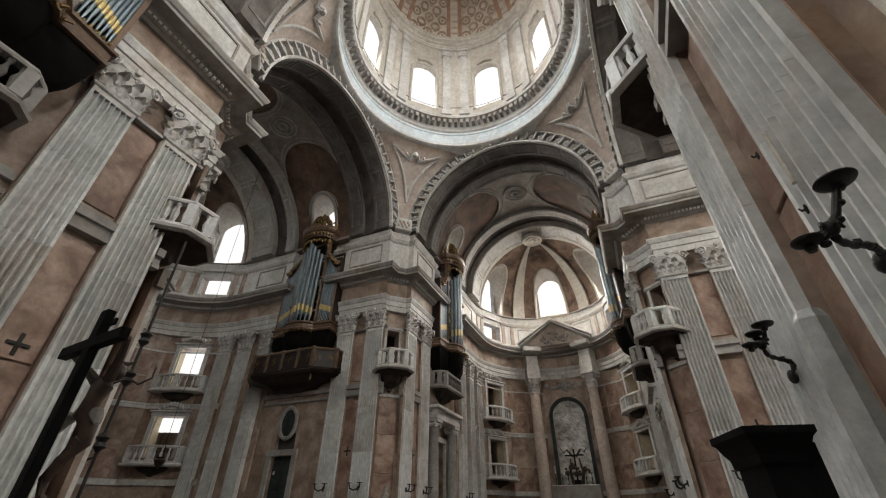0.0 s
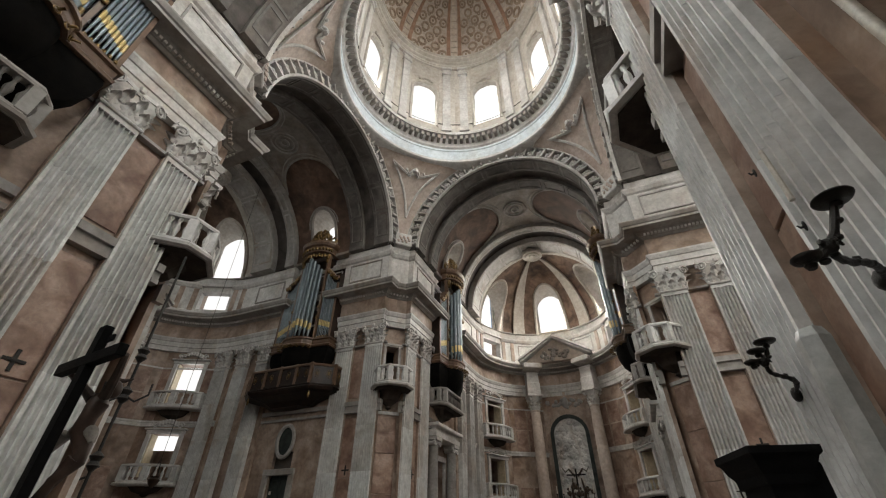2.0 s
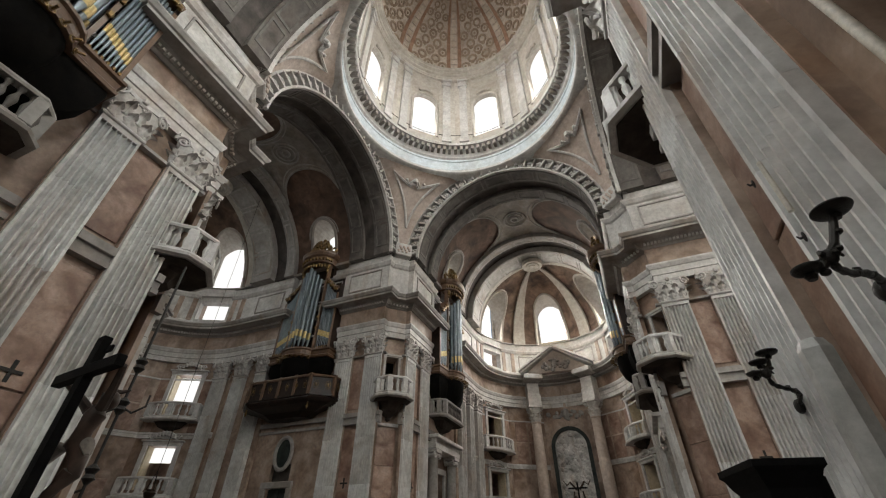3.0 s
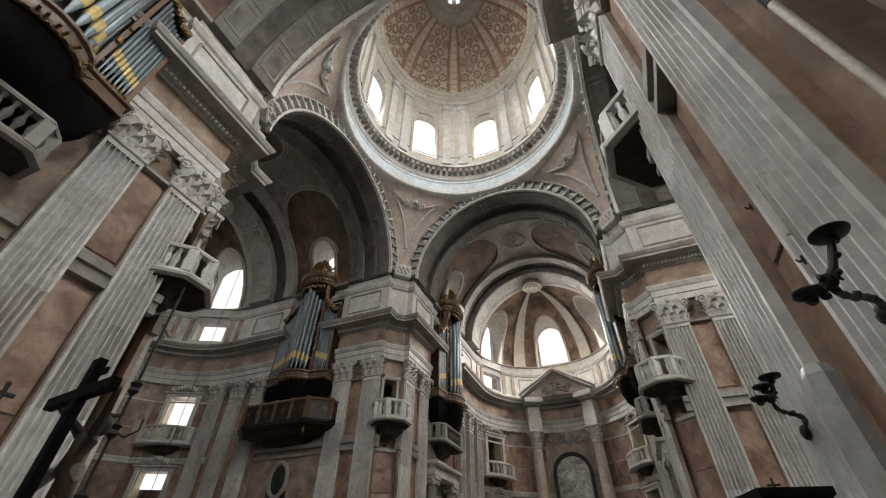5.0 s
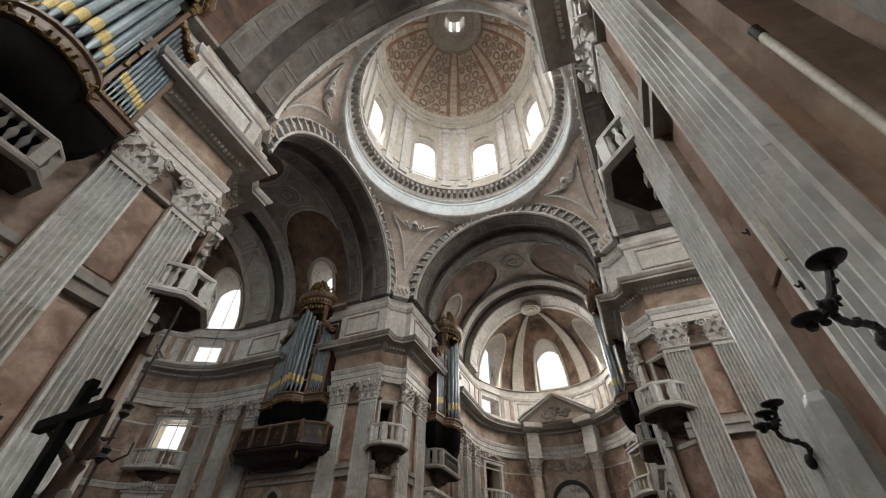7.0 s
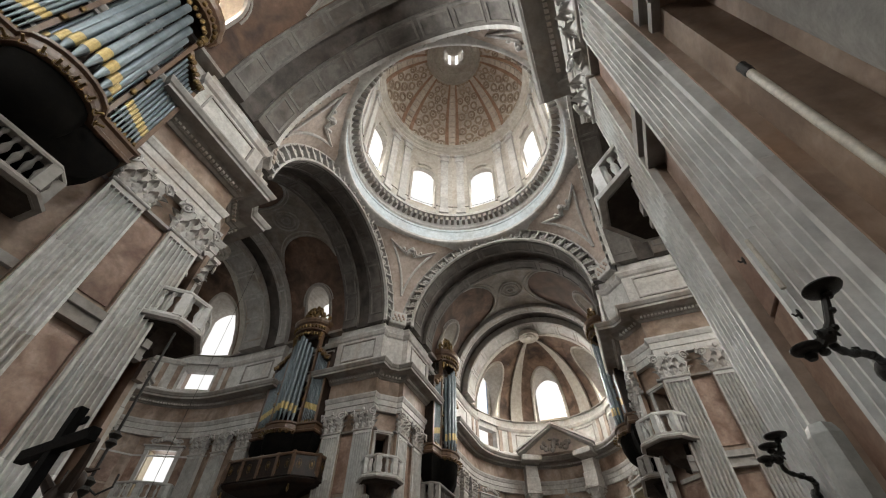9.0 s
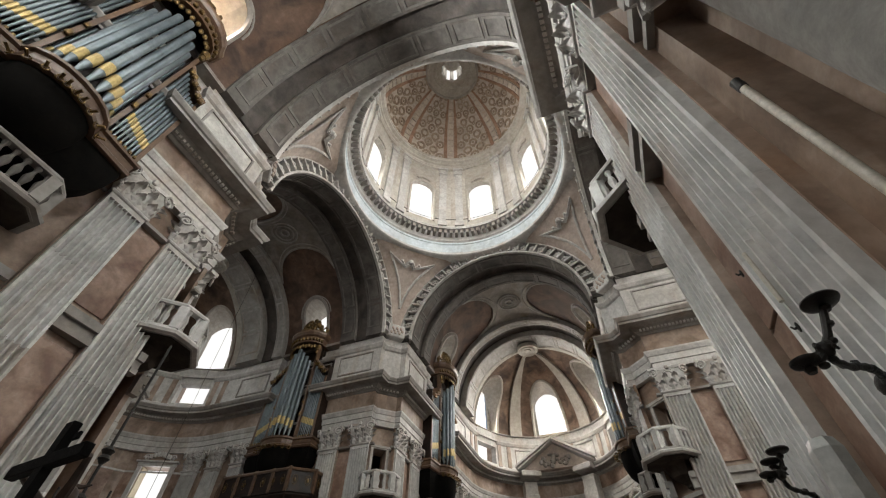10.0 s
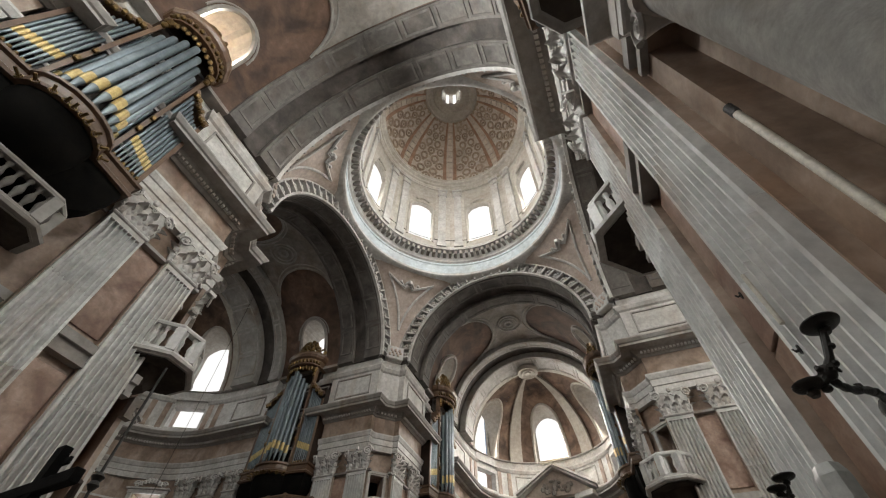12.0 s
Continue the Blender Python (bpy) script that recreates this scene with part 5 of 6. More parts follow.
# ---- doors below the organs ----
def ionic_column(h, r):
    t = Mesh().lathe([(0, 0), (r * 1.5, 0), (r * 1.5, 0.3), (r * 1.3, 0.33), (r * 1.35, 0.42), (r * 1.1, 0.5), (r, 0.55), (r, h * 0.35), (r * 0.86, h - 0.4), (r * 0.95, h - 0.36), (r * 0.86, h - 0.32), (r * 0.86, h - 0.2), (0, h - 0.2)], 24)
    return t


def portal():
    """A door framed by two round columns with scrolled capitals; the recess wall is y=0."""
    t = thing("portal", "dark double door framed by pale round stone columns", "doorway", "portals")
    for s in (-1, 1):
        c = ionic_column(6.75, 0.32).obj("column", PLASTER, t, "smooth pale grey column", True)
        place(c, pose(s * 1.42, 0.40, 0))
        for q in (-1, 1):
            for e in (-1, 1):
                v = Mesh()
                volute(v, pose(q * 0.33, e * 0.29, 6.42) @ Matrix.Diagonal((q, 1, 1, 1)), 0.19)
                v.lathe([(0, -0.02), (0.13, -0.02), (0.13, 0.02), (0, 0.02)], 14, pose(q * 0.33, e * 0.27, 6.42, 90, 0, 0))
                v.obj("volute", LIME, c, smooth=True)
            Mesh().lathe([(0, -0.26), (0.15, -0.26), (0.1, -0.1), (0.085, 0), (0.1, 0.1), (0.15, 0.26), (0, 0.26)], 12, pose(q * 0.33, 0, 6.42, 90, 0, 0)).obj("scroll_cushion", LIME, c, smooth=True)
        Mesh().lathe([(0.28, 6.3), (0.36, 6.36), (0.38, 6.44), (0.34, 6.5), (0, 6.5)], 20).obj("echinus", LIME, c, smooth=True)
        Mesh().bevel_box(-0.42, 0.42, -0.4, 0.4, 6.55, 6.75, 0.03).obj("abacus", LIME, c)
        Mesh().bevel_box(s * 1.02 - 0.1, s * 1.02 + 0.1, 0, 0.14, 0, 5.7, 0.02).obj("jamb", LIME, t)
        d = Mesh().bevel_box(s * 0.465 - 0.46, s * 0.465 + 0.46, -0.45, -0.38, 0, 5.7, 0.01)
        d = d.obj("door", WOOD, t, "dark panelled wooden door")
        for z in (0.3, 1.9, 3.6):
            Mesh().bevel_box(s * 0.465 - 0.34, s * 0.465 + 0.34, -0.4, -0.36, z, z + 1.4, 0.015).obj("door_panel", WOOD, d)
    Mesh().bevel_box(-1.12, 1.12, 0, 0.16, 5.7, 6.0, 0.02).obj("lintel", LIME, t)
    Mesh().bevel_box(-1.92, 1.92, 0, 0.8, 6.75, 7.05, 0.02).bevel_box(-1.87, 1.87, 0, 0.74, 7.05, 7.3, 0.01).bevel_box(-2.05, 2.05, 0, 1.0, 7.3, 7.5, 0.04).obj("entablature", LIME, t)
    return t


copies(portal(), [turn(k) @ facing(s * (WALL + 0.37), 12.95, 0, -s * 90) for k, s in ((FAR, -1), (FAR, 1), (NEAR, -1), (NEAR, 1), (LEFT, -1), (RIGHT, -1), (RIGHT, 1))])


# ---- the wooden singers' gallery under the organ of the dark arm ----
def wooden_gallery():
    t = thing("organ_gallery", "dark carved wooden gallery with gilded panels under an organ", "gallery")
    w, d = 3.1, 1.5
    path = [(-w, 0), (-w, 0.7), (-w + 1.0, d), (w - 1.0, d), (w, 0.7), (w, 0)]
    n = len(path)
    lv = [(1.0, 0.0), (1.02, -0.1), (0.98, -0.25), (0.9, -0.35), (0.6, -0.6), (0.45, -0.85), (0.02, -0.95)]
    Mesh().add([(x * f, y * f, z) for f, z in lv for x, y in path], [(j * n + i, j * n + i + 1, (j + 1) * n + i + 1, (j + 1) * n + i) for j in range(len(lv) - 1) for i in range(n - 1)] + [tuple(range(n))]).obj("underside", WOOD, t, "dark bracketed underside")
    Mesh().sweep(path, [(-0.06, 0.0), (-0.06, 0.14), (0.06, 0.14), (0.06, 0.0)]).obj("foot_rail", WOOD, t)
    Mesh().sweep(path, [(-0.08, 0.98), (-0.1, 1.06), (-0.06, 1.12), (0.06, 1.12), (0.08, 0.98)]).obj("handrail", OAK, t)
    Mesh().sweep(path, [(-0.01, 0.14), (-0.01, 0.98), (0.02, 0.98), (0.02, 0.14)]).obj("parapet", WOOD, t)
    pm = None
    for x, y in path[1:5] + [(0, d), (-1.1, d), (1.1, d)]:
        o = Mesh().bevel_box(-0.08, 0.08, -0.08, 0.08, 0.0, 1.16, 0.015).obj("post", OAK, t) if pm is None else new("post", pm)
        pm = o.data
        o.parent = t
        place(o, pose(x, y, 0))
    for x, y, a in along(path, 0.55, -0.05):
        g = Mesh()
        g.blob(0, 0, 0.56, 0.07, 0.02, 0.12)
        g.tube([(0.12 * math.cos(i * math.pi / 6), 0, 0.56 + 0.22 * math.sin(i * math.pi / 6)) for i in range(13)], 0.012, 5)
        place(g.obj("gilt_panel", GILT, t, "worn gilded carving", True), facing(x, y, 0, a))
    for s in (-1, 1):
        g = Mesh().lathe([(0, 0), (0.04, 0.05), (0.07, 0.18), (0.03, 0.3), (0.05, 0.36), (0.0, 0.4)], 8).obj("pendant", GILT, t, "hanging gilded finial", True)
        place(g, pose(s * (w - 1.0), d - 0.1, -0.75))
    return t


place(wooden_gallery(), turn(LEFT) @ facing(WALL, 12.9, 8.6, -90))


def oval_niche():
    t = thing("oval_niche", "dark oval window in a carved stone frame above a door", "window")
    Mesh().tube([(0.55 * math.cos(a * math.pi / 12), 0.06, 0.8 * math.sin(a * math.pi / 12)) for a in range(25)], 0.11, 6).obj("frame", GREYSTONE, t, smooth=True)
    Mesh().add([(0.5 * math.cos(a * math.pi / 12), 0.04, 0.75 * math.sin(a * math.pi / 12)) for a in range(24)] + [(0.5 * math.cos(a * math.pi / 12), 0.0, 0.75 * math.sin(a * math.pi / 12)) for a in range(24)], [tuple(range(24))] + [(i, (i + 1) % 24, 24 + (i + 1) % 24, 24 + i) for i in range(24)]).obj("pane", DKGREEN, t, "dark pane")
    return t


place(oval_niche(), turn(LEFT) @ facing(WALL, 12.9, 6.1, -90))
sd = thing("side_door", "dark green panelled door in a plain stone frame", "door")
for x in (-0.85, 0.85):
    Mesh().bevel_box(x - 0.14, x + 0.14, 0, 0.14, 0, 4.45, 0.02).obj("jamb", GREYSTONE, sd)
Mesh().bevel_box(-1.0, 1.0, 0, 0.16, 4.45, 4.75, 0.02).obj("lintel", GREYSTONE, sd)
# Panel in the shade colour fills the opening above the door.
Mesh().box(-0.72, 0.72, -0.3, -0.22, 4.4, 5.6).obj("overdoor", SHADE, sd)
for x in (-0.35, 0.35):
    d = Mesh().bevel_box(x - 0.34, x + 0.34, -0.2, -0.14, 0, 4.45, 0.01).obj("door", DKGREEN, sd)
    for z in (0.3, 1.7, 3.1):
        Mesh().bevel_box(x - 0.24, x + 0.24, -0.15, -0.12, z, z + 1.15, 0.015).obj("door_panel", DKGREEN, d)
Mesh().bevel_box(0.42, 0.56, -0.12, -0.11, 3.6, 3.76, 0.002).obj("notice", WAX, sd, "small white paper notice")
place(sd, turn(LEFT) @ facing(WALL, 12.9, 0, -90))


# ---- altarpieces in the apses ----
def altarpiece():
    """A round-headed relief in a dark green frame; the wall is y=0."""
    t = thing("altarpiece", "tall round-headed white marble relief in a dark green frame", "altarpiece", "altarpieces")
    w, z0, zs = 1.42, 3.9, 8.85

    def head(r, z1):
        return [(-r, z1)] + [(-r, zs)] + [(-r * math.cos(radians(a)), zs + r * math.sin(radians(a))) for a in range(10, 171, 10)] + [(r, zs), (r, z1)]
    o, i = head(w + 0.12, z0 - 0.3), head(w - 0.16, z0)
    n = len(o)
    vs = [(x, y, z) for y in (0.02, 0.26) for x, z in o] + [(x, y, z) for y in (0.26, 0.1) for x, z in i]
    fs = []
    for q in range(n):
        p = (q + 1) % n
        fs += [(q, p, n + p, n + q), (n + q, n + p, 2 * n + p, 2 * n + q), (2 * n + q, 2 * n + p, 3 * n + p, 3 * n + q)]
    Mesh().add(vs, fs).obj("frame", DKGREEN, t, "dark green polished marble frame")
    fl = Mesh().add([(x, 0.1, z) for x, z in head(w - 0.15, z0)], [tuple(range(n))])
    r = random.Random(11)
    for q in range(150):
        x, z = r.uniform(-1.15, 1.15), r.uniform(z0 + 0.2, zs + 1.0)
        if z > zs and math.hypot(x, z - zs) > 1.1:
            continue
        s = r.uniform(0.08, 0.26)
        fl.blob(x, 0.1, z, s, r.uniform(0.04, 0.1), s * r.uniform(0.5, 1.6), None, 7, 4)
    fl.obj("relief", RELIEF, t, "worn white carved relief of clouds and drapery", True)
    Mesh().bevel_box(-w - 0.05, w + 0.05, 0, 0.5, z0 - 0.75, z0 - 0.3, 0.04).obj("sill", DKGREEN, t)
    return t


copies(altarpiece(), [turn(k) @ m for k in range(4) for m in [bay_frame(*APSE_BAYS[3], 6.25)[0]]])


def crucifix(h, base, name, label, figure=True, thick=0.055):
    """A cross that faces +y, with its carved figure as one plain mesh."""
    t = thing(name, label, "crucifix")
    Mesh().bevel_box(-thick, thick, -0.045, 0.045, 0, h, 0.008).obj("upright", EBONY, t)
    Mesh().bevel_box(-h * 0.335, h * 0.335, -0.05, 0.04, h * 0.80 - thick * 0.9, h * 0.80 + thick * 0.9, 0.008).obj("crossbar", EBONY, t)
    Mesh().bevel_box(-0.22, 0.22, -0.16, 0.16, -base, 0.0, 0.03).obj("foot", EBONY, t)
    if figure:
        Mesh().bevel_box(-0.06, 0.16, 0.03, 0.06, h * 0.91, h * 0.95, 0.006).obj("scroll_board", EBONY, t)
        f = Mesh()
        f.tube([(0.0, 0.14, 0.28), (0.04, 0.16, 0.45), (0.1, 0.27, 0.62), (0.07, 0.26, 0.76), (0.03, 0.2, 0.88), (0.06, 0.2, 1.02), (0.08, 0.22, 1.15), (0.07, 0.22, 1.24)],
               [0.035, 0.045, 0.062, 0.08, 0.09, 0.078, 0.1, 0.06], 12)
        f.tube([(0.03, 0.14, 0.16), (-0.02, 0.13, 0.3), (0.03, 0.2, 0.5), (0.09, 0.24, 0.64)], [0.03, 0.045, 0.055, 0.07], 8)
        f.tube([(0.03, 0.14, 0.16), (0.04, 0.24, 0.1)], [0.04, 0.022], 7)
        f.blob(0.14, 0.27, 1.3, 0.068, 0.08, 0.095, None, 14, 9)
        f.tube([(0.12, 0.27, 1.4), (0.17, 0.33, 1.4), (0.24, 0.37, 1.42)], [0.03, 0.02, 0.008], 5)
        for s in (-1, 1):
            f.tube([(0.07 + s * 0.12, 0.2, 1.2), (0.04 + s * 0.33, 0.15, 1.36), (s * 0.58, 0.07, 1.53)], [0.055, 0.042, 0.03], 8)
        f.obj("carved_figure", SKIN, t, "dark painted carved wooden figure", True)
        c = Mesh().tube([(-0.08, 0.16, 0.9), (0.05, 0.3, 0.84), (0.16, 0.24, 0.88), (0.2, 0.26, 0.78)], [0.05, 0.075, 0.06, 0.02], 10)
        c.tube([(-0.08, 0.14, 0.86), (-0.2, 0.1, 0.74), (-0.28, 0.08, 0.66), (-0.36, 0.06, 0.68)], [0.06, 0.05, 0.03, 0.012], 7)
        c.obj("loincloth", LINEN, t, "pale carved cloth", True)
    return t


place(crucifix(1.93, 0.25, "crucifix", "tall black wooden crucifix with a dark carved figure", True, 0.07), pose(-0.53, -10.28, 1.6, 0, 0, -7.6))
al = thing("altar_table", "stone altar table that carries the black crucifix", "altar")
Mesh().bevel_box(-1.9, 0.6, -10.7, -9.8, 0, 1.1, 0.03).obj("body", GREYSTONE, al)
Mesh().bevel_box(-2.0, 0.7, -10.8, -9.7, 1.1, 1.35, 0.03).obj("top", WHITE, al)

# high altar before the far relief
place(crucifix(2.0, 0.3, "altar_crucifix", "dark bronze crucifix on the far altar", False), pose(0.25, AP + 3.6, 4.1, 0, 0, 180))
ha = thing("high_altar", "dark marble high altar with a stepped shelf", "altar")
Mesh().bevel_box(-1.9, 1.9, AP + 3.3, AP + 5.2, 0, 2.9, 0.05).obj("body", DKGREEN, ha)
Mesh().bevel_box(-1.7, 1.7, AP + 3.4, AP + 5.0, 2.9, 3.8, 0.05).obj("shelf", GREYSTONE, ha)


def candlestick():
    t = thing("altar_candlestick", "tall bronze altar candlestick with a white candle", "candlestick", "altar candlesticks")
    Mesh().lathe([(0, 0), (0.14, 0), (0.13, 0.05), (0.04, 0.1), (0.03, 0.3), (0.06, 0.4), (0.03, 0.5), (0.03, 0.68), (0.1, 0.74), (0.0, 0.75)], 10).obj("stem", BRONZE, t, smooth=True)
    Mesh().lathe([(0, 0.74), (0.03, 0.74), (0.028, 1.25), (0.0, 1.27)], 8).obj("candle", WAX, t, smooth=True)
    return t


copies(candlestick(), [pose(x, AP + 3.7, 3.8) for x in (-1.3, -0.85, -0.4, 0.85, 1.25)])
gr = thing("altar_statuary", "dark bronze group of scrolls and clouds at the crucifix's foot", "statue")
g = Mesh()
r = random.Random(4)
for i in range(34):
    a, q = r.uniform(0, 6.28), r.uniform(0, 1)
    g.blob(0.25 + 1.0 * q * math.cos(a), AP + 3.75 + 0.2 * math.sin(3 * a), 4.45 + 1.0 * q * abs(math.sin(a)) * (1.2 - 0.5 * q), r.uniform(0.06, 0.16), r.uniform(0.06, 0.14), r.uniform(0.08, 0.2))
for s in (-1, 1):
    g.tube([(0.25 + s * 0.1, AP + 3.7, 5.6), (0.25 + s * 0.5, AP + 3.7, 6.1), (0.25 + s * 0.75, AP + 3.7, 5.9), (0.25 + s * 0.95, AP + 3.7, 6.2)], [0.09, 0.07, 0.06, 0.03], 6)
    g.tube([(0.25 + s * 0.3, AP + 3.7, 3.8), (0.25 + s * 0.45, AP + 3.7, 4.6), (0.25 + s * 0.3, AP + 3.7, 5.5)], [0.16, 0.1, 0.05], 6)
g.obj("bronze_group", BRONZE, gr, smooth=True)


# ---- wall sconces, crosses and small things ----
def drip_pan(me, x, y, z, r):
    me.lathe([(0, -0.05), (0.02, -0.05), (0.03, -0.03), (0.022, -0.015), (r * 0.55, -0.012), (r * 0.9, 0.0), (r, 0.014), (r * 0.98, 0.022), (r * 0.5, 0.006), (0.022, 0.006), (0.018, 0.04), (0, 0.045)], 22, pose(x, y, z))


def sconce(arm, knot, stems, label):
    """A wrought bracket: an S-shaped arm from the wall to a leafy knot, and stems that carry drip pans of radius r."""
    t = thing("wall_sconce", label, "sconce", "wall sconces")
    Mesh().blob(*arm[0], 0.045, 0.06, 0.07, None, 10, 6).obj("back_plate", IRON, t, smooth=True)
    a = Mesh()
    pts = [Vector(p) for p in arm] + [Vector(knot)]
    fine = []
    for i in range(len(pts) - 1):
        p0, p1, p2, p3 = pts[max(i - 1, 0)], pts[i], pts[i + 1], pts[min(i + 2, len(pts) - 1)]
        for j in range(5):
            u = j / 5
            fine.append(0.5 * (2 * p1 + (p2 - p0) * u + (2 * p0 - 5 * p1 + 4 * p2 - p3) * u * u + (3 * p1 - p0 - 3 * p2 + p3) * u ** 3))
    fine.append(pts[-1])
    n = len(fine)
    a.tube(fine, [0.02 + 0.004 * math.sin(i * 1.9) for i in range(n)], 8)
    for i in (5, 9, 14):
        a.blob(*fine[i], 0.028, 0.028, 0.022, None, 8, 5)
    for i in (7, 12):
        a.tube([fine[i], fine[i] + Vector((0, 0, 0.035)), fine[i] + Vector((-0.02, 0.01, 0.045))], [0.014, 0.01, 0.004], 6)
    a.obj("arm", IRON, t, smooth=True)
    k = Vector(knot)
    kn = Mesh().blob(*k, 0.042, 0.04, 0.045, None, 10, 6)
    for i in range(5):
        d = Vector((math.cos(i * 1.26), math.sin(i * 1.26), 0.25 * math.sin(i * 2.3))) * 0.04
        kn.tube([k + d * 0.6, k + d * 1.25 + Vector((0, 0, 0.012)), k + d * 1.5 - Vector((0, 0, 0.008))], [0.02, 0.015, 0.006], 6)
    kn.obj("leafy_knot", IRON, t, smooth=True)
    for path, r in stems:
        q = [k] + [Vector(p) for p in path]
        b = Mesh().tube(q, [0.026] + [0.021] * (len(q) - 2) + [0.017], 8)
        for p in q[1:]:
            b.blob(*(p - Vector((0, 0, 0.03))), 0.027, 0.027, 0.018, None, 8, 5)
        b = b.obj("branch", IRON, t, smooth=True)
        d = Mesh()
        drip_pan(d, *q[-1], r)
        d.obj("drip_pan", IRON, b, smooth=True)
    return t


sconce([(6.12, -9.757, 2.882), (6.06, -9.908, 2.876), (5.95, -10.056, 2.863), (5.82, -10.181, 2.825), (5.71, -10.317, 2.802)], (5.69, -10.35, 2.85),
       [([(5.745, -10.35, 2.92), (5.79, -10.35, 3.02), (5.83, -10.35, 3.118)], 0.098), ([(5.64, -10.35, 2.8), (5.575, -10.35, 2.79)], 0.072)],
       "black wrought-iron wall sconce with two drip pans")
sconce([(6.12, -7.572, 2.80), (6.1, -7.775, 2.856), (6.04, -7.896, 2.864), (5.96, -7.942, 2.887), (5.86, -8.044, 2.904)], (5.83, -8.1, 2.985),
       [([(5.885, -8.1, 3.06), (5.908, -8.1, 3.165)], 0.095), ([(5.85, -8.1, 3.03), (5.81, -8.1, 3.085)], 0.078), ([(5.74, -8.1, 2.985)], 0.066)],
       "black wrought-iron wall sconce with three drip pans")


def small_sconce():
    t = thing("small_sconce", "small black iron double sconce on a pilaster", "sconce", "pier sconces")
    Mesh().blob(0, 0.03, 0, 0.06, 0.05, 0.12).obj("back_plate", IRON, t, smooth=True)
    for s in (-1, 1):
        a = Mesh().tube([(0, 0.05, 0), (s * 0.12, 0.2, -0.08), (s * 0.26, 0.32, 0.0), (s * 0.28, 0.34, 0.16)], 0.032, 6)
        drip_pan(a, s * 0.28, 0.34, 0.2, 0.13)
        a.obj("arm", IRON, t, smooth=True)
    return t


sm = []
for k in (FAR, LEFT, RIGHT):
    for s in (-1, 1):
        sm += [turn(k) @ facing(s * (PIL - 0.0), y, 2.85, -s * 90) for y in (7.78, 9.75)]
sm += [facing(s * APR, y, 2.85, -s * 90) for s in (-1, 1) for y in (15.75,)]
copies(small_sconce(), sm)


def wall_cross():
    t = thing("consecration_cross", "small dark metal consecration cross on a wall panel", "cross", "consecration crosses")
    Mesh().bevel_box(-0.035, 0.035, 0, 0.025, -0.22, 0.22, 0.006).bevel_box(-0.2, 0.2, 0, 0.027, -0.035, 0.035, 0.006).obj("cross", IRON, t)
    return t


copies(wall_cross(), [turn(k) @ facing(s * (WALL - 0.055), 8.77, 4.5, -s * 90) for k, s in ((NEAR, 1), (LEFT, 1), (FAR, -1), (RIGHT, -1))])

# black cabinet, pale post and pole by the near pier
cb = thing("black_cabinet", "black painted wooden cabinet with a moulded top", "cabinet")
place(cb, pose(5.33, -9.12, 0, 0, 0, 14))
Mesh().bevel_box(-0.13, 0.2, -0.16, 0.2, 0.0, 2.02, 0.01).obj("body", EBONY, cb)
Mesh().sweep([(-0.13, 0.2), (-0.13, -0.16), (0.1, -0.16), (0.1, 0.2)], [(-0.05, 1.86), (0.02, 1.9), (0.025, 1.95), (0.05, 1.99), (0.07, 2.04), (0.09, 2.06), (0.09, 2.1), (-0.05, 2.12)], True).obj("top_moulding", EBONY, cb)
Mesh().box(-0.13, 0.1, -0.16, 0.2, 2.03, 2.11).obj("top", EBONY, cb)
ps = thing("wooden_post", "pale grey painted six-sided post", "post")
Mesh().lathe([(0.0, 0), (0.06, 0), (0.06, 2.27), (0.045, 2.31), (0.0, 2.31)], 6).obj("shaft", PALEPAINT, ps)
Mesh().lathe([(0, 0), (0.2, 0), (0.2, 0.06), (0.06, 0.1), (0, 0.1)], 12).obj("foot", EBONY, ps)
place(ps, pose(5.29, -10.7, 0))
pl = thing("banner_pole", "long pale wooden pole with a black metal cap against the wall", "pole")
Mesh().tube([(6.33, -10.68, 0), (6.33, -10.68, 5.0)], 0.034, 10).obj("shaft", WAX, pl, smooth=True)
Mesh().lathe([(0, 5.0), (0.04, 5.0), (0.044, 5.04), (0.04, 5.1), (0.044, 5.14), (0, 5.16)], 10, pose(6.33, -10.68, 0)).obj("cap", IRON, pl, smooth=True)
for (x, y, z, l) in ((6.28, -9.02, 3.6, 0.62), (6.08, -9.5, 3.75, 0.55)):
    c = thing("wax_candle", "slim ivory wax candle fixed to the pier", "candle", "pier candles")
    Mesh().lathe([(0, 0), (0.022, 0), (0.02, l), (0.006, l + 0.015), (0, l + 0.02)], 8, pose(x, y, z)).obj("wax", WAX, c, smooth=True)

for x, y, z in ((6.13, -9.12, 4.39), (6.13, -9.34, 3.60)):
    c = thing("wall_hook", "small black iron hook on a pilaster", "hook", "pilaster hooks")
    Mesh().tube([(x, y, z), (x - 0.03, y, z - 0.01), (x - 0.045, y, z + 0.015)], [0.012, 0.011, 0.007], 6).blob(x, y, z, 0.012, 0.022, 0.05).obj("iron", IRON, c, smooth=True)

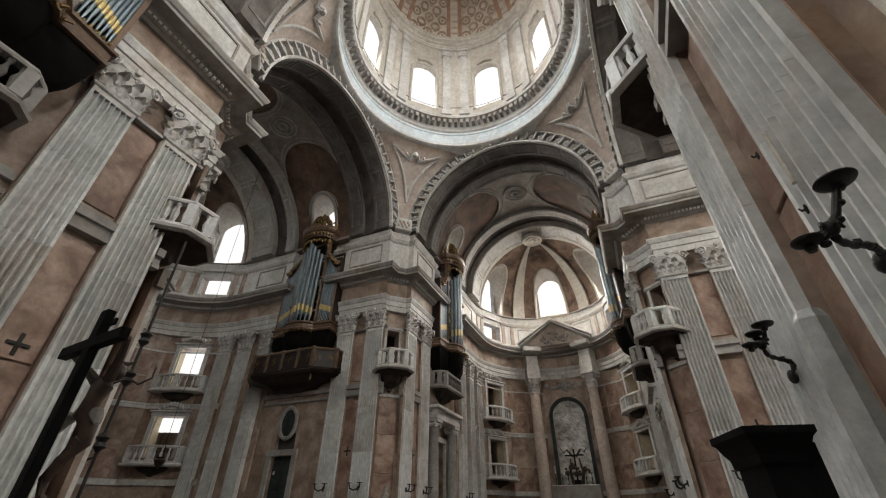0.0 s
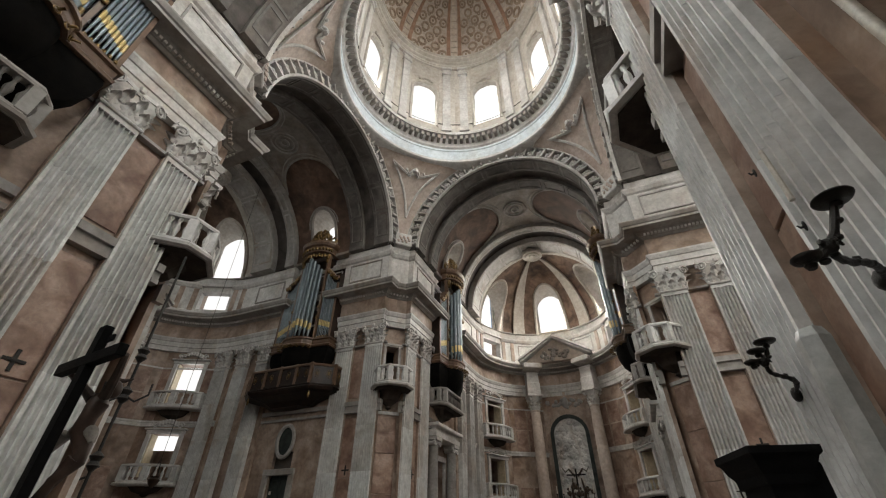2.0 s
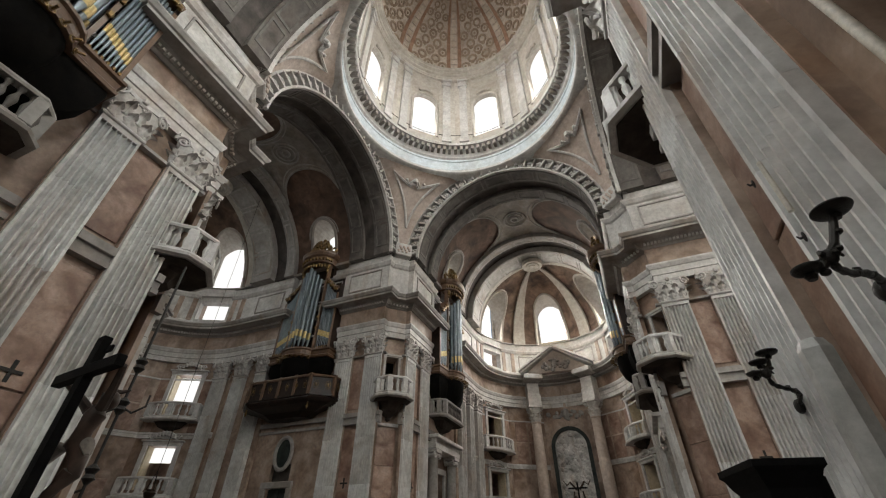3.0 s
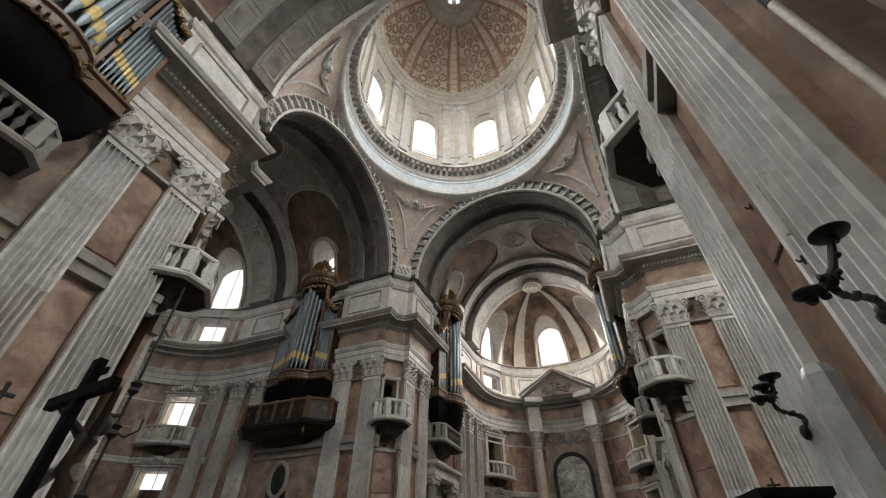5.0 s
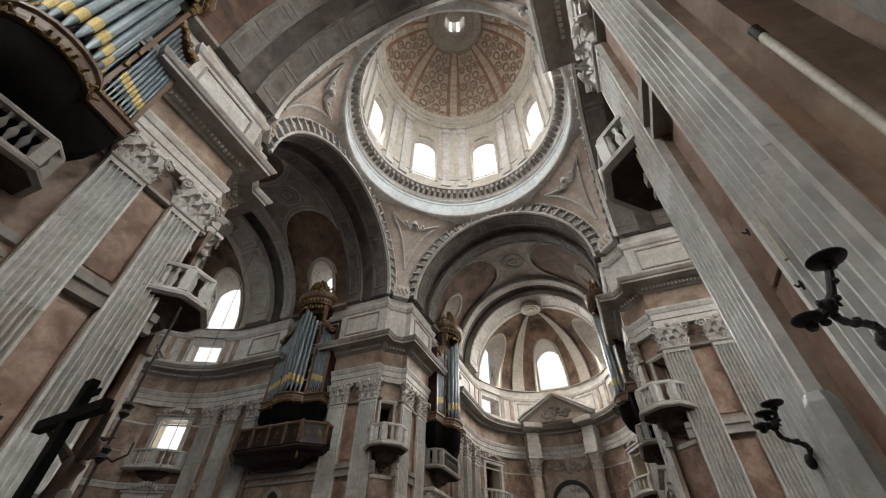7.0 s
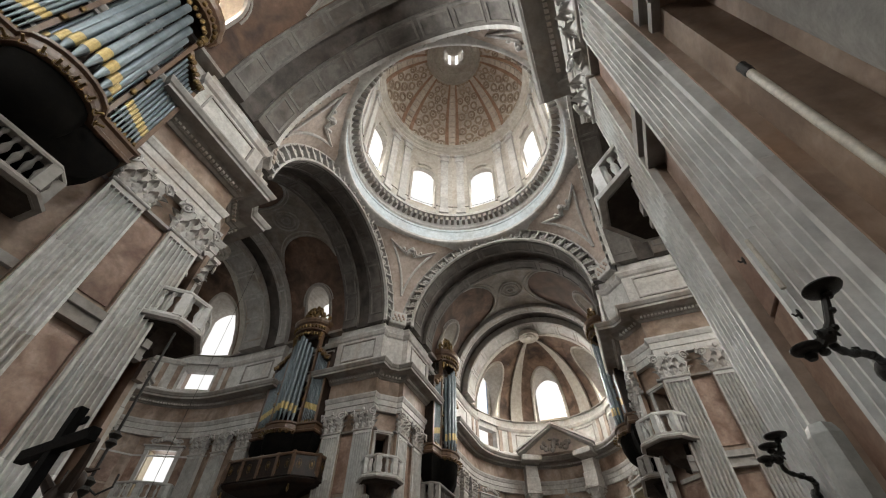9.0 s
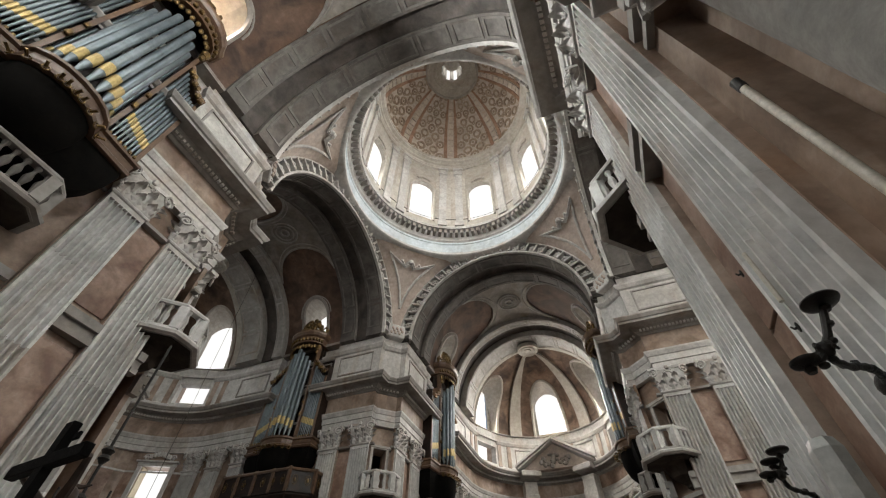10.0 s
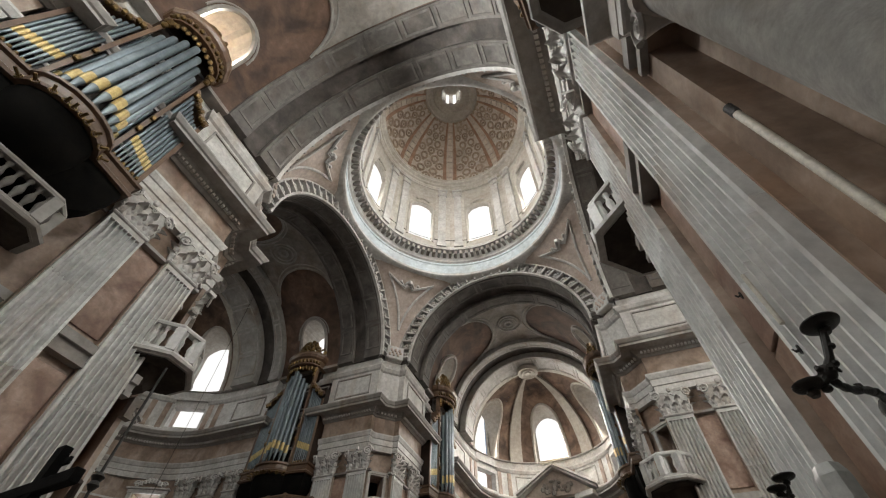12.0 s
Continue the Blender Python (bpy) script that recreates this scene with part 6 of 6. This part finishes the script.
# small statue at the foot of a far pier
st = thing("pier_statue", "small pale robed statue on a pier ledge", "statue")
s_ = Mesh().lathe([(0, 0), (0.22, 0), (0.2, 0.4), (0.15, 0.8), (0.17, 1.0), (0.08, 1.12), (0.09, 1.25), (0.05, 1.38), (0, 1.4)], 12)
s_.obj("robed_shape", LINEN, st, smooth=True)
place(st, pose(-6.55, 6.55, 1.6))
pb = Mesh().bevel_box(-0.4, 0.4, 0, 0.6, 0, 1.6, 0.03)
pb = tagged(pb.obj("statue_plinth", GREYSTONE), "grey stone plinth below a small statue", "plinth")
place(pb, facing(-6.93, 6.93, 0, 135))


def hanging_lamp(x, y, z):
    t = thing("hanging_lamp", "dark brass sanctuary lamp on a long chain", "lamp", "hanging lamps")
    Mesh().lathe([(0, 0), (0.05, 0.03), (0.2, 0.2), (0.26, 0.36), (0.18, 0.44), (0.2, 0.5), (0.0, 0.5)], 12).obj("bowl", BRONZE, t, smooth=True)
    for i in range(3):
        a = 2.1 * i
        Mesh().tube([(0.2 * math.cos(a), 0.2 * math.sin(a), 0.48), (0, 0, 1.3)], 0.012, 4).obj("chain", IRON, t)
    Mesh().tube([(0, 0, 1.3), (0, 0, 23.6 - z)], 0.014, 4).obj("cord", IRON, t)
    return place(t, pose(x, y, z))


hanging_lamp(-16.5, 2.2, 3.6)


def torch_stand(x, y, h):
    """A tall black processional standard with knops and small branches."""
    t = thing("torch_stand", "tall dark metal processional standard with ornate knops", "lamp stand")
    Mesh().lathe([(0, 0), (0.28, 0), (0.28, 0.06), (0.1, 0.14), (0.05, 0.3), (0, 0.3)], 12).obj("foot", IRON, t, smooth=True)
    Mesh().tube([(0, 0, 0.3), (0, 0, h)], 0.024, 8).obj("shaft", IRON, t, smooth=True)
    for z in (2.6, 3.6, 4.3):
        Mesh().lathe([(0.03, -0.14), (0.09, -0.06), (0.06, 0.0), (0.1, 0.07), (0.03, 0.14)], 10, pose(0, 0, z)).obj("knop", IRON, t, smooth=True)
    for s in (-1, 1):
        Mesh().tube([(0, 0, 3.6), (s * 0.16, s * 0.1, 3.5), (s * 0.3, s * 0.2, 3.62), (s * 0.3, s * 0.2, 3.8)], 0.018, 6).obj("branch", IRON, t, smooth=True)
    return place(t, pose(x, y, 0))


torch_stand(-3.13, -8.32, 6.4)
